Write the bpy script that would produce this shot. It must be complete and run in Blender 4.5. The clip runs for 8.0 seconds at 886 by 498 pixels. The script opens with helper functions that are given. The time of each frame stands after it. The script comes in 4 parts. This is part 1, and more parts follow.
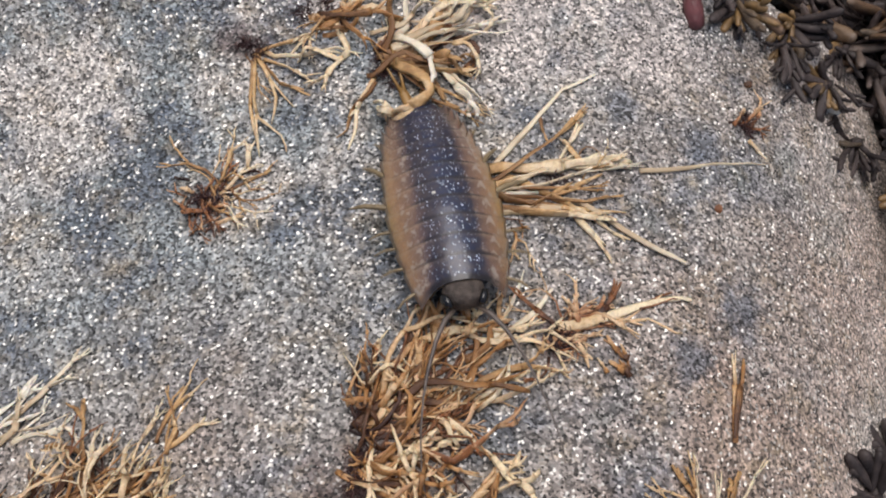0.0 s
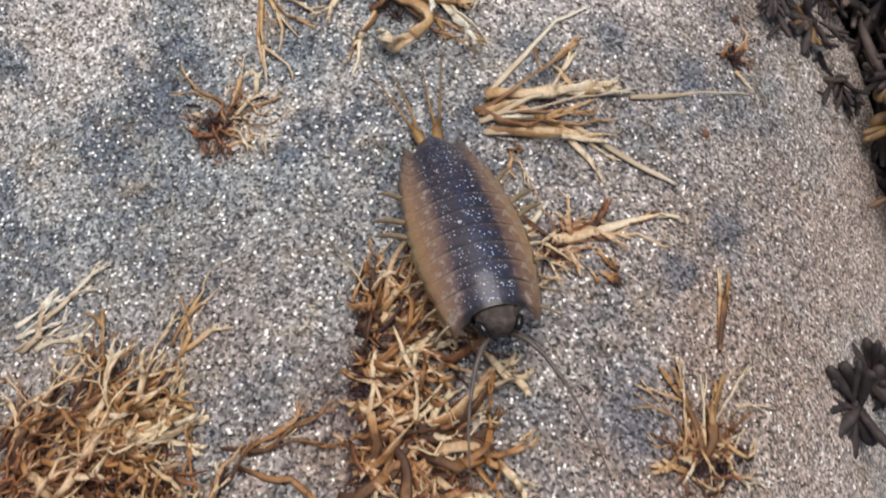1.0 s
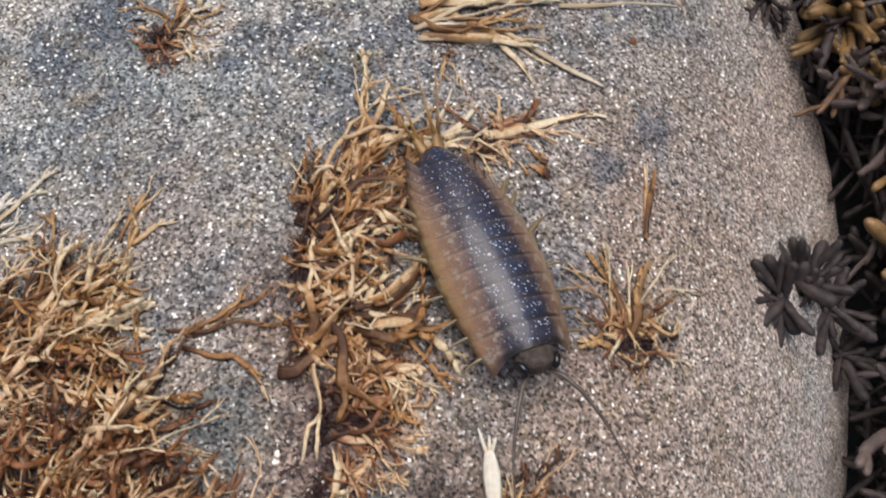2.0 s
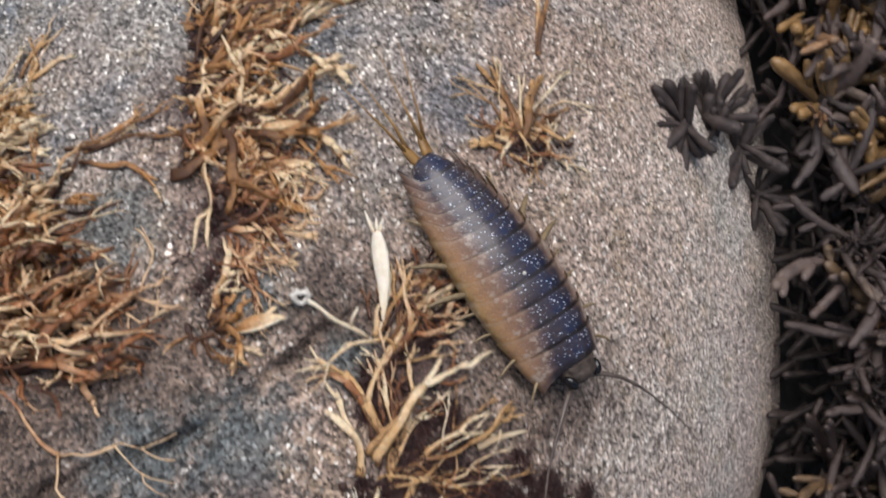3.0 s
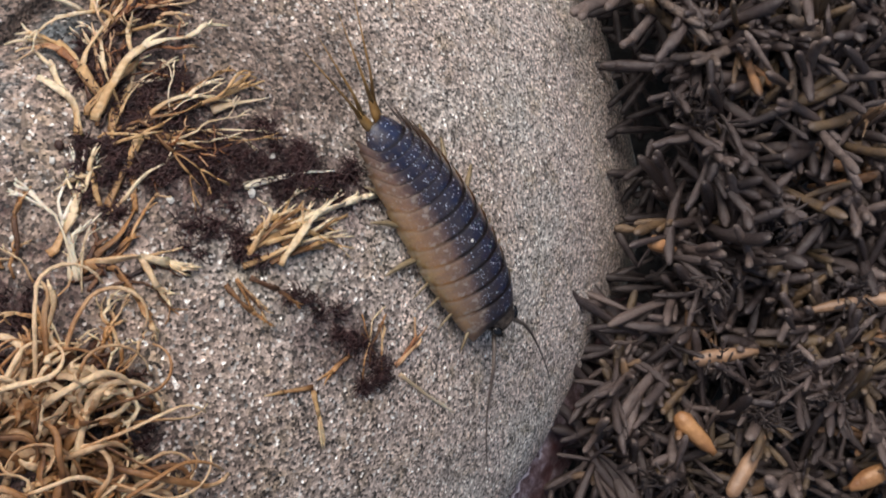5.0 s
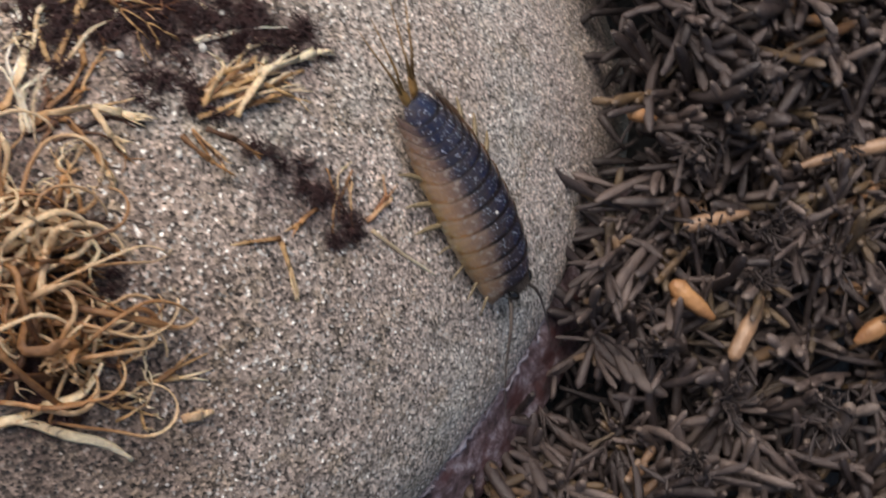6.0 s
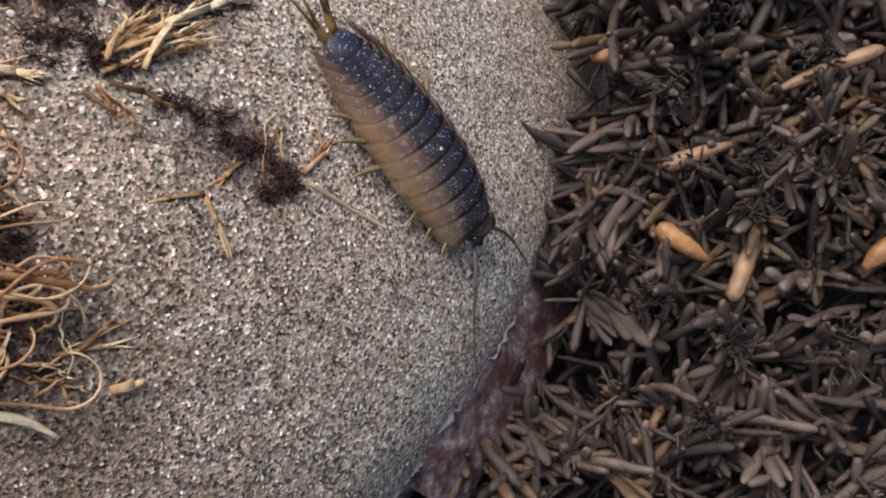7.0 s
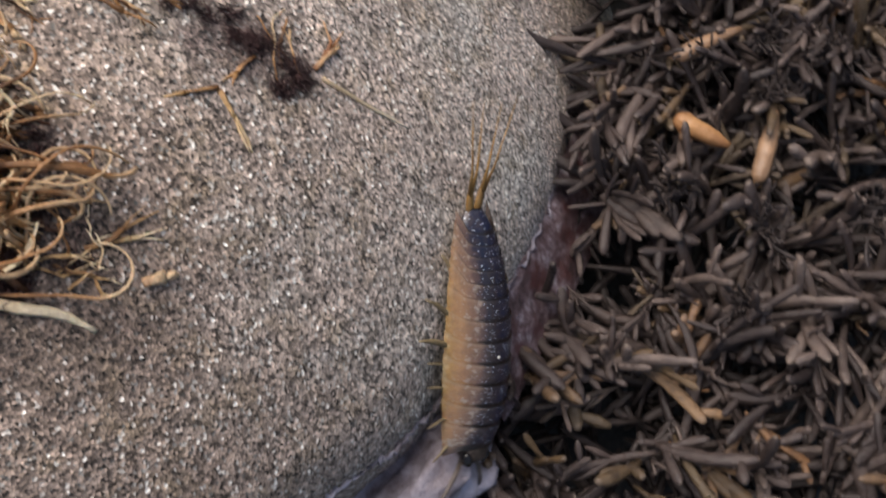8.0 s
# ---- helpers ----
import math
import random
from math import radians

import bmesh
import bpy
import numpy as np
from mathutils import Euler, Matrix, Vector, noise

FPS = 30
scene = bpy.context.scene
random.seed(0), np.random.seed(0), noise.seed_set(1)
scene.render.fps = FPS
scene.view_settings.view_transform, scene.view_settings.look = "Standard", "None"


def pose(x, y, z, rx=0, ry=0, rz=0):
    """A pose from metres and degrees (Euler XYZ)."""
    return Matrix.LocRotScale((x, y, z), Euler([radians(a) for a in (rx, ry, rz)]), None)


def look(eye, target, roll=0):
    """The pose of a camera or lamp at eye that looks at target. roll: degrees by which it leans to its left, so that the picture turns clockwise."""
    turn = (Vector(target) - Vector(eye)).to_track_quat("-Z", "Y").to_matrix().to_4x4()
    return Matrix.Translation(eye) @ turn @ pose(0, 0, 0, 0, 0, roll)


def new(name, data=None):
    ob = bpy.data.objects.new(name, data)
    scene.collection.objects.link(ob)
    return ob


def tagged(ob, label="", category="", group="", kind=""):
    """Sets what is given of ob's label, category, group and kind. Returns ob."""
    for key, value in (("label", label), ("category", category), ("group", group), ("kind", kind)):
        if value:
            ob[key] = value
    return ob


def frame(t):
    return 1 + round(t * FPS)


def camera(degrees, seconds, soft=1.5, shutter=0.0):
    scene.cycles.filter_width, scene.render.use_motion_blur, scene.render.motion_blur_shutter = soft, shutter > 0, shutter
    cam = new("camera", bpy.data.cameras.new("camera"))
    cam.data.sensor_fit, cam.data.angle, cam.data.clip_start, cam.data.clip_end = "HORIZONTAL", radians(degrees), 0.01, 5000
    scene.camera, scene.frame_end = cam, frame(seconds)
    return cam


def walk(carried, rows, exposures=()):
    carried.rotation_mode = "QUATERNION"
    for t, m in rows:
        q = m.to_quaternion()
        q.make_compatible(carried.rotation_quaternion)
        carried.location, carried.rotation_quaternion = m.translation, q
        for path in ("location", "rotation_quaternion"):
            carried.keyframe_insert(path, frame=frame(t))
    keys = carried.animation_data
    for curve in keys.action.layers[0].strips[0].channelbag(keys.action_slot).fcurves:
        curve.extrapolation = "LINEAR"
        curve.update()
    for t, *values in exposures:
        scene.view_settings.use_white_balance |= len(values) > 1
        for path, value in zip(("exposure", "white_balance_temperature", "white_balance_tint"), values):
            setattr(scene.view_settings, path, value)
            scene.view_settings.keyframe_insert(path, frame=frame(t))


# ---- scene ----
MM = 0.001
cam = camera(46.3, 8.0, soft=1.9, shutter=0.3)
# seconds, place in metres, turn in degrees
PATH = [
    (0.0, -0.00000, -0.00000, 0.12600, -0.00, -0.00, -0.00),
    (0.5, -0.00091, -0.00174, 0.12740, 0.08, 0.30, 0.18),
    (1.0, 0.00062, -0.00964, 0.13299, -0.48, 0.23, -0.25),
    (1.2, 0.00203, -0.01187, 0.13425, -0.93, 0.17, -0.37),
    (2.3, 0.00946, -0.02889, 0.14222, -0.48, -1.04, -2.22),
    (2.5, 0.01234, -0.03383, 0.14369, -0.12, -1.06, -2.87),
    (3.0, 0.01914, -0.05258, 0.14263, 1.04, -0.48, -4.85),
    (3.5, 0.02593, -0.06974, 0.14317, 0.91, -1.00, -6.84),
    (4.0, 0.03446, -0.08358, 0.14079, 1.33, -1.10, -8.29),
    (4.5, 0.03825, -0.09380, 0.13891, 3.47, -0.50, -10.99),
    (4.7, 0.04245, -0.09771, 0.13739, 3.69, -0.24, -11.89),
    (5.8, 0.04211, -0.11384, 0.13696, 3.42, 1.16, -14.54),
    (6.0, 0.04537, -0.12209, 0.13516, 4.18, 2.26, -17.33),
    (6.5, 0.04827, -0.13668, 0.12799, 6.15, 3.45, -22.67),
    (7.0, 0.05151, -0.13724, 0.12441, 6.74, 5.52, -23.39),
    (7.5, 0.04854, -0.13619, 0.12351, 6.43, 6.88, -23.38),
    (8.0, 0.04354, -0.15121, 0.12162, 7.55, 7.25, -28.93),
]
walk(cam, [(t, pose(x, y, z, rx, ry, rz)) for t, x, y, z, rx, ry, rz in PATH], [(0.0, -0.26, 6500, 10), (1.2, -0.29, 6500, 10), (2.5, -0.23, 6500, 10), (4.5, -0.05, 6550, 10), (6.0, 0.05, 6850, 10), (7.0, 0.1, 6950, 10), (8.0, 0.13, 6850, 10)])

# ---- world, sun, exposure ----
world = bpy.data.worlds.new("world")
scene.world = world
world.use_nodes = True
wn = world.node_tree.nodes
sky = wn.new("ShaderNodeTexSky")
sky.sky_type = "NISHITA"
sky.sun_disc = False
sky.sun_elevation, sky.sun_rotation = radians(57), radians(4)
sky.air_density, sky.dust_density, sky.ozone_density = 1.0, 3.0, 1.0
world.node_tree.links.new(sky.outputs[0], wn["Background"].inputs[0])
wn["Background"].inputs[1].default_value = 0.105
sun = new("sun", bpy.data.lights.new("sun", "SUN"))
sun.data.energy, sun.data.angle, sun.data.color = 3.15, radians(52), (1.0, 0.955, 0.935)
sun.matrix_world = look((0.04, 0.54, 0.84), (0, 0, 0))
scene.view_settings.exposure = 0.0


# ---- material helpers ----
class Nodes:
    """A short hand for building one node material."""

    def __init__(self, name):
        self.mat = bpy.data.materials.new(name)
        self.mat.use_nodes = True
        self.tree = self.mat.node_tree
        self.bsdf = self.tree.nodes["Principled BSDF"]
        self.coord = self.tree.nodes.new("ShaderNodeTexCoord").outputs["Object"]

    def link(self, a, b):
        self.tree.links.new(a, b)

    def put(self, name, value):
        if hasattr(value, "is_linked"):
            self.link(value, self.bsdf.inputs[name])
        else:
            self.bsdf.inputs[name].default_value = value

    def noise(self, scale, detail=4.0, rough=0.55, vector=None):
        n = self.tree.nodes.new("ShaderNodeTexNoise")
        n.inputs["Scale"].default_value, n.inputs["Detail"].default_value, n.inputs["Roughness"].default_value = scale, detail, rough
        self.link(vector or self.coord, n.inputs["Vector"])
        return n.outputs["Fac"]

    def cells(self, scale, out="Color", feature="F1"):
        n = self.tree.nodes.new("ShaderNodeTexVoronoi")
        n.feature = feature
        n.inputs["Scale"].default_value = scale
        self.link(self.coord, n.inputs["Vector"])
        return n.outputs[out]

    def ramp(self, fac, *stops):
        n = self.tree.nodes.new("ShaderNodeValToRGB")
        el = n.color_ramp.elements
        while len(el) < len(stops):
            el.new(0.5)
        for e, (p, c) in zip(el, stops):
            e.position, e.color = p, (*c, 1) if len(c) == 3 else c
        self.link(fac, n.inputs[0])
        return n.outputs[0]

    def math(self, op, a, b=0.0, clamp=False):
        n = self.tree.nodes.new("ShaderNodeMath")
        n.operation, n.use_clamp = op, clamp
        for k, v in enumerate((a, b)):
            if hasattr(v, "is_linked"):
                self.link(v, n.inputs[k])
            else:
                n.inputs[k].default_value = v
        return n.outputs[0]

    def mix(self, fac, a, b, mode="MIX"):
        n = self.tree.nodes.new("ShaderNodeMix")
        n.data_type, n.blend_type = "RGBA", mode
        for k, v in ((0, fac), (6, a), (7, b)):
            if hasattr(v, "is_linked"):
                self.link(v, n.inputs[k])
            else:
                n.inputs[k].default_value = v if k == 0 else (*v, 1)
        return n.outputs[2]

    def axis(self, which):
        n = self.tree.nodes.new("ShaderNodeSeparateXYZ")
        self.link(self.coord, n.inputs[0])
        return n.outputs[which]

    def chance(self):
        return self.tree.nodes.new("ShaderNodeObjectInfo").outputs["Random"]

    def bump(self, height, metres, strength=1.0, under=None):
        n = self.tree.nodes.new("ShaderNodeBump")
        n.inputs["Distance"].default_value, n.inputs["Strength"].default_value = metres, strength
        self.link(height, n.inputs["Height"])
        if under:
            self.link(under, n.inputs["Normal"])
        return n.outputs[0]


def grey(v):
    return (v, v, v)


def rock_material():
    m = Nodes("speckled_sandstone")
    x, y = m.axis(0), m.axis(1)
    # cooler stone towards the upper left of the boulder, browner stone below
    lean = m.math("ADD", m.math("MULTIPLY", y, 6.0), m.math("MULTIPLY", x, -4.0))
    patch = m.ramp(m.math("ADD", m.noise(24, 5, 0.6), lean), (0.22, grey(0)), (0.62, grey(1)))
    blot = m.ramp(m.noise(62, 6, 0.7), (0.49, grey(0)), (0.57, grey(1)))
    tone = m.noise(150, 6, 0.65)
    warm = m.mix(tone, (0.195, 0.137, 0.106), (0.41, 0.318, 0.26))
    pink = m.ramp(m.noise(48, 5, 0.65), (0.455, grey(0)), (0.565, grey(1)))
    pink = m.math("MULTIPLY", pink, m.ramp(m.math("ADD", y, m.math("MULTIPLY", m.noise(40, 4, 0.6), 0.03)), (0.004, grey(0.2)), (0.038, grey(0.9))))
    cool = m.mix(pink, m.mix(tone, (0.122, 0.138, 0.144), (0.295, 0.317, 0.318)), m.mix(tone, (0.36, 0.325, 0.293), (0.57, 0.525, 0.478)))
    base = m.mix(patch, warm, cool)
    base = m.mix(m.math("MULTIPLY", m.math("MULTIPLY", blot, m.math("ADD", patch, 0.12, True)), 0.85), base, (0.085, 0.10, 0.125))
    # drier stone to the right, painted paler still to offset weak light there
    dry_lit = m.ramp(m.math("ADD", m.math("ADD", x, m.math("MULTIPLY", m.math("ADD", y, 0.06), -0.3)), m.math("MULTIPLY", m.math("SUBTRACT", m.noise(60, 4, 0.6), 0.5), 0.04)), (0.028, grey(0)), (0.068, grey(0.85)))
    base = m.mix(dry_lit, base, m.mix(tone, (0.48, 0.392, 0.335), (0.70, 0.595, 0.525)))
    # lichen-grey and pinkish clouds in the dry, lightened stone
    cloud = m.noise(34, 5, 0.6)
    base = m.mix(m.math("MULTIPLY", dry_lit, m.ramp(cloud, (0.50, grey(0)), (0.60, grey(0.55)))), base, m.mix(tone, (0.36, 0.365, 0.33), (0.56, 0.57, 0.53)))
    base = m.mix(m.math("MULTIPLY", dry_lit, m.ramp(cloud, (0.36, grey(0.5)), (0.46, grey(0)))), base, m.mix(tone, (0.42, 0.32, 0.275), (0.62, 0.50, 0.44)))
    green = m.ramp(m.noise(60, 4, 0.6, None), (0.60, grey(0)), (0.70, grey(1)))
    base = m.mix(m.math("MULTIPLY", green, 0.35), base, (0.16, 0.19, 0.16))
    ochre = m.ramp(m.noise(210, 5, 0.7), (0.5, grey(0)), (0.68, grey(0.5)))
    base = m.mix(ochre, base, (0.26, 0.19, 0.10))
    grain = m.cells(2800)
    sep = m.tree.nodes.new("ShaderNodeSeparateColor")
    m.link(grain, sep.inputs[0])
    white = m.ramp(sep.outputs[1], (0.89, grey(0)), (0.93, grey(1)))
    base = m.mix(m.math("MULTIPLY", white, 0.7), base, (0.80, 0.77, 0.71))
    # dark red crust left by the turf, in a few places of its own; under tufts it also paints in shade; other stains
    # with it
    red, teal, brown = (0.05, 0.024, 0.024), (0.085, 0.11, 0.118), (0.10, 0.07, 0.055)
    wet, beige, slate = (0.055, 0.043, 0.038), (0.50, 0.44, 0.40), (0.10, 0.115, 0.14)
    for cx, cy, r, stain in ((8, 33, 15, beige), (-12, 42, 12, beige), (30, 30, 13, beige), (0, -107, 13, wet), (-4, -118, 10, wet), (-36, -52, 12, wet), (-12, -84, 17, wet), (18, -76, 11, wet), (24.5, 20, 4, slate), (37, 14, 4.5, slate), (31.5, -14, 4, slate), (24, -31, 7, slate), (40, -8, 5, slate), (-26, -70, 15, wet), (-8, -67, 9, wet), (-16, -58, 8, wet), (6, -56, 8, wet), (8, -57, 13, brown), (20, -64, 14, brown), (-14, -60, 13, brown), (34, -70, 10, brown), (-8, -90, 22, brown), (-28, -64, 17, brown), (4, -120, 13, brown), (-20, -80, 16, brown), (-3, -70, 8, teal), (-14, -71, 8, teal), (8.5, -62.5, 4.5, teal), (-18, -44, 8, teal), (-2, -54, 6, teal), (22, -79, 10, red), (32, -84, 7, red), (30, -101, 7, red), (-4, -80, 8, red), (2, -92, 8, red), (-28, 29, 5, red), (-31, 6, 4, red), (31, -37, 5, red), (14, -11, 4, red), (2, -108, 12, red), (16, -64, 6, red), (-8, -30, 10, red), (-5, -45, 8, red)):
        d = m.tree.nodes.new("ShaderNodeVectorMath")
        d.operation = "DISTANCE"
        flat = m.tree.nodes.new("ShaderNodeVectorMath")
        flat.operation = "MULTIPLY"
        m.link(m.coord, flat.inputs[0])
        flat.inputs[1].default_value = (1, 1, 0)
        m.link(flat.outputs[0], d.inputs[0])
        d.inputs[1].default_value = (cx * MM, cy * MM, 0)
        near = m.math("DIVIDE", d.outputs["Value"], r * MM)
        ragged = m.math("ADD", near, m.math("MULTIPLY", m.math("SUBTRACT", m.noise(330, 6, 0.75), 0.5), 2.6))
        base = m.mix(m.ramp(ragged, (0.35, grey(0.72)), (1.0, grey(0))), base, stain)
    value = m.ramp(sep.outputs[0], (0.0, grey(0.08)), (0.2, grey(0.38)), (0.5, grey(0.92)), (0.82, grey(1.45)), (1.0, grey(2.2)))
    base = m.mix(1.0, base, value, "MULTIPLY")
    clump = m.ramp(m.noise(900, 3, 0.6), (0.35, grey(0.72)), (0.65, grey(1.2)))
    base = m.mix(0.9, base, clump, "MULTIPLY")
    m.put("Base Color", base)
    m.put("Roughness", m.ramp(sep.outputs[2], (0.0, grey(0.42)), (0.25, grey(0.75)), (1.0, grey(0.92))))
    coarse = m.bump(m.noise(420, 5, 0.65), 0.0006, 0.5)
    m.put("Normal", m.bump(m.cells(2800, "Distance"), 0.00016, 0.9, coarse))
    return m.mat


def weed_material(name, dark, mid, light, gloss=0.45):
    m = Nodes(name)
    tip = m.tree.nodes.new("ShaderNodeAttribute")
    tip.attribute_name = "tip"
    f = m.math("ADD", m.math("MULTIPLY", m.chance(), 0.9), m.math("SUBTRACT", m.math("MULTIPLY", m.noise(170, 5, 0.7), 1.3), 0.4))
    # bases darker than tips, partly painted shade low in the tuft
    f = m.math("ADD", f, m.math("MULTIPLY", m.math("SUBTRACT", tip.outputs["Fac"], 0.65), 0.6))
    c = m.ramp(f, (0.17, dark), (0.56, mid), (0.97, light))
    fine = m.ramp(m.noise(1700, 3, 0.6), (0.4, grey(0)), (0.75, grey(1)))
    m.put("Base Color", m.mix(m.math("MULTIPLY", fine, 0.4), c, dark))
    m.put("Roughness", gloss)
    m.put("Normal", m.bump(m.noise(1100, 5, 0.75), 0.0004, 0.7))
    m.put("Subsurface Weight", 0.2)
    m.put("Subsurface Radius", (0.0008, 0.0005, 0.0003))
    return m.mat


def plain_material(name, a, b, scale=500.0, rough=0.6, relief=0.0002, shine=0.5):
    m = Nodes(name)
    n = m.noise(scale, 5, 0.6)
    m.put("Base Color", m.ramp(n, (0.32, a), (0.68, b)))
    m.put("Roughness", rough)
    m.put("Specular IOR Level", shine)
    m.put("Normal", m.bump(m.noise(scale * 3, 4, 0.6), relief, 0.8))
    return m.mat


def shell_material():
    m = Nodes("slater_shell")
    x = m.math("ABSOLUTE", m.axis(0))
    wob = m.math("MULTIPLY", m.math("SUBTRACT", m.noise(420, 5, 0.65), 0.5), 0.0030)
    f = m.math("DIVIDE", m.math("ADD", x, wob), 0.0076)
    # the blue in the dark mid-back is sky sheen put into the colour
    c = m.ramp(f, (0.0, (0.016, 0.023, 0.058)), (0.25, (0.012, 0.016, 0.04)), (0.36, (0.036, 0.031, 0.044)), (0.55, (0.23, 0.13, 0.085)), (0.80, (0.45, 0.247, 0.107)), (0.94, (0.49, 0.285, 0.09)), (1.0, (0.62, 0.44, 0.22)))
    mottle = m.ramp(m.noise(480, 5, 0.7), (0.42, grey(0)), (0.62, grey(1)))
    c = m.mix(m.math("MULTIPLY", mottle, 0.42), c, (0.11, 0.07, 0.045))
    streak = m.math("MULTIPLY", m.ramp(m.noise(900, 3, 0.6), (0.54, grey(0)), (0.64, grey(0.75))), m.ramp(f, (0.42, grey(0)), (0.54, grey(1)), (0.76, grey(1)), (0.9, grey(0.2))))
    c = m.mix(streak, c, (0.45, 0.36, 0.27))
    dots = m.cells(2600, "Distance")
    spot = m.ramp(dots, (0.17, grey(1)), (0.31, grey(0)))
    band = m.ramp(f, (0.32, grey(1)), (0.5, grey(0.08)))
    some = m.ramp(m.noise(800, 3), (0.42, grey(0)), (0.56, grey(1)))
    c = m.mix(m.math("MULTIPLY", m.math("MULTIPLY", spot, band), some), c, (0.74, 0.80, 0.88))
    tip = m.tree.nodes.new("ShaderNodeAttribute")
    tip.attribute_name = "tip"
    rim = m.ramp(tip.outputs["Fac"], (0.78, grey(0)), (0.88, grey(1)), (0.93, grey(1)), (0.96, grey(0)))
    flank = m.ramp(f, (0.3, grey(0.05)), (0.6, grey(0.26)))
    c = m.mix(m.math("MULTIPLY", rim, flank), c, (0.42, 0.31, 0.20))
    joint = m.ramp(tip.outputs["Fac"], (0.15, grey(0.95)), (0.27, grey(0)), (0.91, grey(0)), (0.95, grey(0.9)))
    joint = m.math("MULTIPLY", joint, m.ramp(f, (0.45, grey(1)), (0.72, grey(0.12))))
    c = m.mix(joint, c, (0.02, 0.014, 0.012))
    m.put("Base Color", c)
    m.put("Roughness", 0.36)
    m.put("Specular IOR Level", m.ramp(f, (0.35, grey(0.4)), (0.6, grey(0.65))))
    m.put("Coat Weight", m.ramp(f, (0.3, grey(0.4)), (0.6, grey(0.6))))
    m.put("Coat Roughness", 0.16)
    m.put("Coat Tint", (0.8, 0.86, 1.0, 1.0))
    m.put("Normal", m.bump(dots, 0.00005, 0.5, m.bump(m.noise(900, 3, 0.5), 0.00012, 0.4)))
    m.put("Subsurface Weight", 0.22)
    m.put("Subsurface Radius", (0.0016, 0.0008, 0.0004))
    return m.mat


def wrack_material():
    m = Nodes("wrack_frond")
    r = m.chance()
    c = m.ramp(r, (0.0, (0.034, 0.024, 0.022)), (0.35, (0.078, 0.055, 0.048)), (0.62, (0.135, 0.097, 0.083)), (0.80, (0.185, 0.137, 0.115)), (0.86, (0.12, 0.083, 0.045)), (0.93, (0.17, 0.105, 0.05)), (0.972, (0.24, 0.14, 0.075)), (0.99, (0.38, 0.18, 0.07)), (1.0, (0.38, 0.25, 0.14)))
    tip = m.tree.nodes.new("ShaderNodeAttribute")
    tip.attribute_name = "tip"
    c = m.mix(m.ramp(m.math("ADD", tip.outputs["Fac"], m.math("MULTIPLY", r, 0.2)), (0.95, grey(0)), (1.15, grey(0.5))), c, (0.22, 0.165, 0.125))
    c = m.mix(m.ramp(m.noise(420, 5, 0.7), (0.35, grey(0)), (0.7, grey(0.7))), c, (0.04, 0.03, 0.03))
    m.put("Base Color", c)
    m.put("Roughness", m.ramp(m.noise(300, 4, 0.6), (0.35, grey(0.3)), (0.65, grey(0.5))))
    m.put("Specular IOR Level", 0.6)
    m.put("Normal", m.bump(m.noise(1300, 5, 0.7), 0.0005, 0.8))
    return m.mat


def crust_material():
    m = Nodes("pink_crust")
    c = m.ramp(m.noise(260, 6, 0.75), (0.36, (0.05, 0.03, 0.03)), (0.48, (0.17, 0.105, 0.11)), (0.57, (0.33, 0.25, 0.275)), (0.68, (0.60, 0.55, 0.58)))
    c = m.mix(m.ramp(m.noise(110, 5, 0.65), (0.52, grey(0)), (0.64, grey(0.8))), c, (0.12, 0.035, 0.032))
    m.put("Base Color", c)
    m.put("Roughness", 0.55)
    m.put("Normal", m.bump(m.noise(500, 6, 0.7), 0.0012, 0.9))
    return m.mat


ROCK = rock_material()
CORD = weed_material("orange_cord_weed", (0.09, 0.036, 0.014), (0.38, 0.185, 0.07), (0.78, 0.57, 0.35))
STRAW = weed_material("straw_weed", (0.20, 0.095, 0.036), (0.61, 0.375, 0.165), (0.90, 0.76, 0.53))
GOLD = weed_material("golden_weed", (0.09, 0.038, 0.016), (0.50, 0.25, 0.088), (0.88, 0.70, 0.45))
RUST = weed_material("rusty_weed", (0.045, 0.018, 0.011), (0.36, 0.145, 0.055), (0.82, 0.58, 0.35))
ROOT = weed_material("dark_root_weed", (0.022, 0.009, 0.007), (0.075, 0.03, 0.017), (0.22, 0.10, 0.045))
PALE = weed_material("bleached_weed", (0.55, 0.42, 0.27), (0.80, 0.70, 0.52), (0.90, 0.84, 0.71))
TURF = plain_material("red_turf", (0.018, 0.007, 0.008), (0.075, 0.03, 0.027), 900, 0.5)
WRACK = wrack_material()
OLIVE_WRACK = plain_material("olive_wrack", (0.065, 0.045, 0.026), (0.29, 0.17, 0.065), 230, 0.4, 0.0005)
BLACK_WRACK = plain_material("black_wrack", (0.02, 0.016, 0.016), (0.07, 0.054, 0.05), 500, 0.55, 0.0002, 0.3)
TAN_WRACK = plain_material("tan_wrack", (0.15, 0.09, 0.055), (0.36, 0.215, 0.125), 260, 0.4, 0.0004)
RUSSET_WRACK = plain_material("russet_wrack", (0.20, 0.085, 0.035), (0.46, 0.24, 0.10), 260, 0.4, 0.0004)
MAROON = plain_material("maroon_wrack", (0.055, 0.02, 0.022), (0.17, 0.06, 0.06), 300, 0.35, 0.0003)
HONEY = plain_material("honey_wrack", (0.28, 0.17, 0.035), (0.52, 0.35, 0.10), 300, 0.3, 0.0003)
GROUND = plain_material("wet_shingle", (0.012, 0.010, 0.010), (0.035, 0.03, 0.028), 60, 0.6, 0.002)
PURPLE = crust_material()
LILAC = plain_material("lilac_crust", (0.17, 0.13, 0.14), (0.58, 0.53, 0.60), 200, 0.6, 0.001)
SHELL = shell_material()
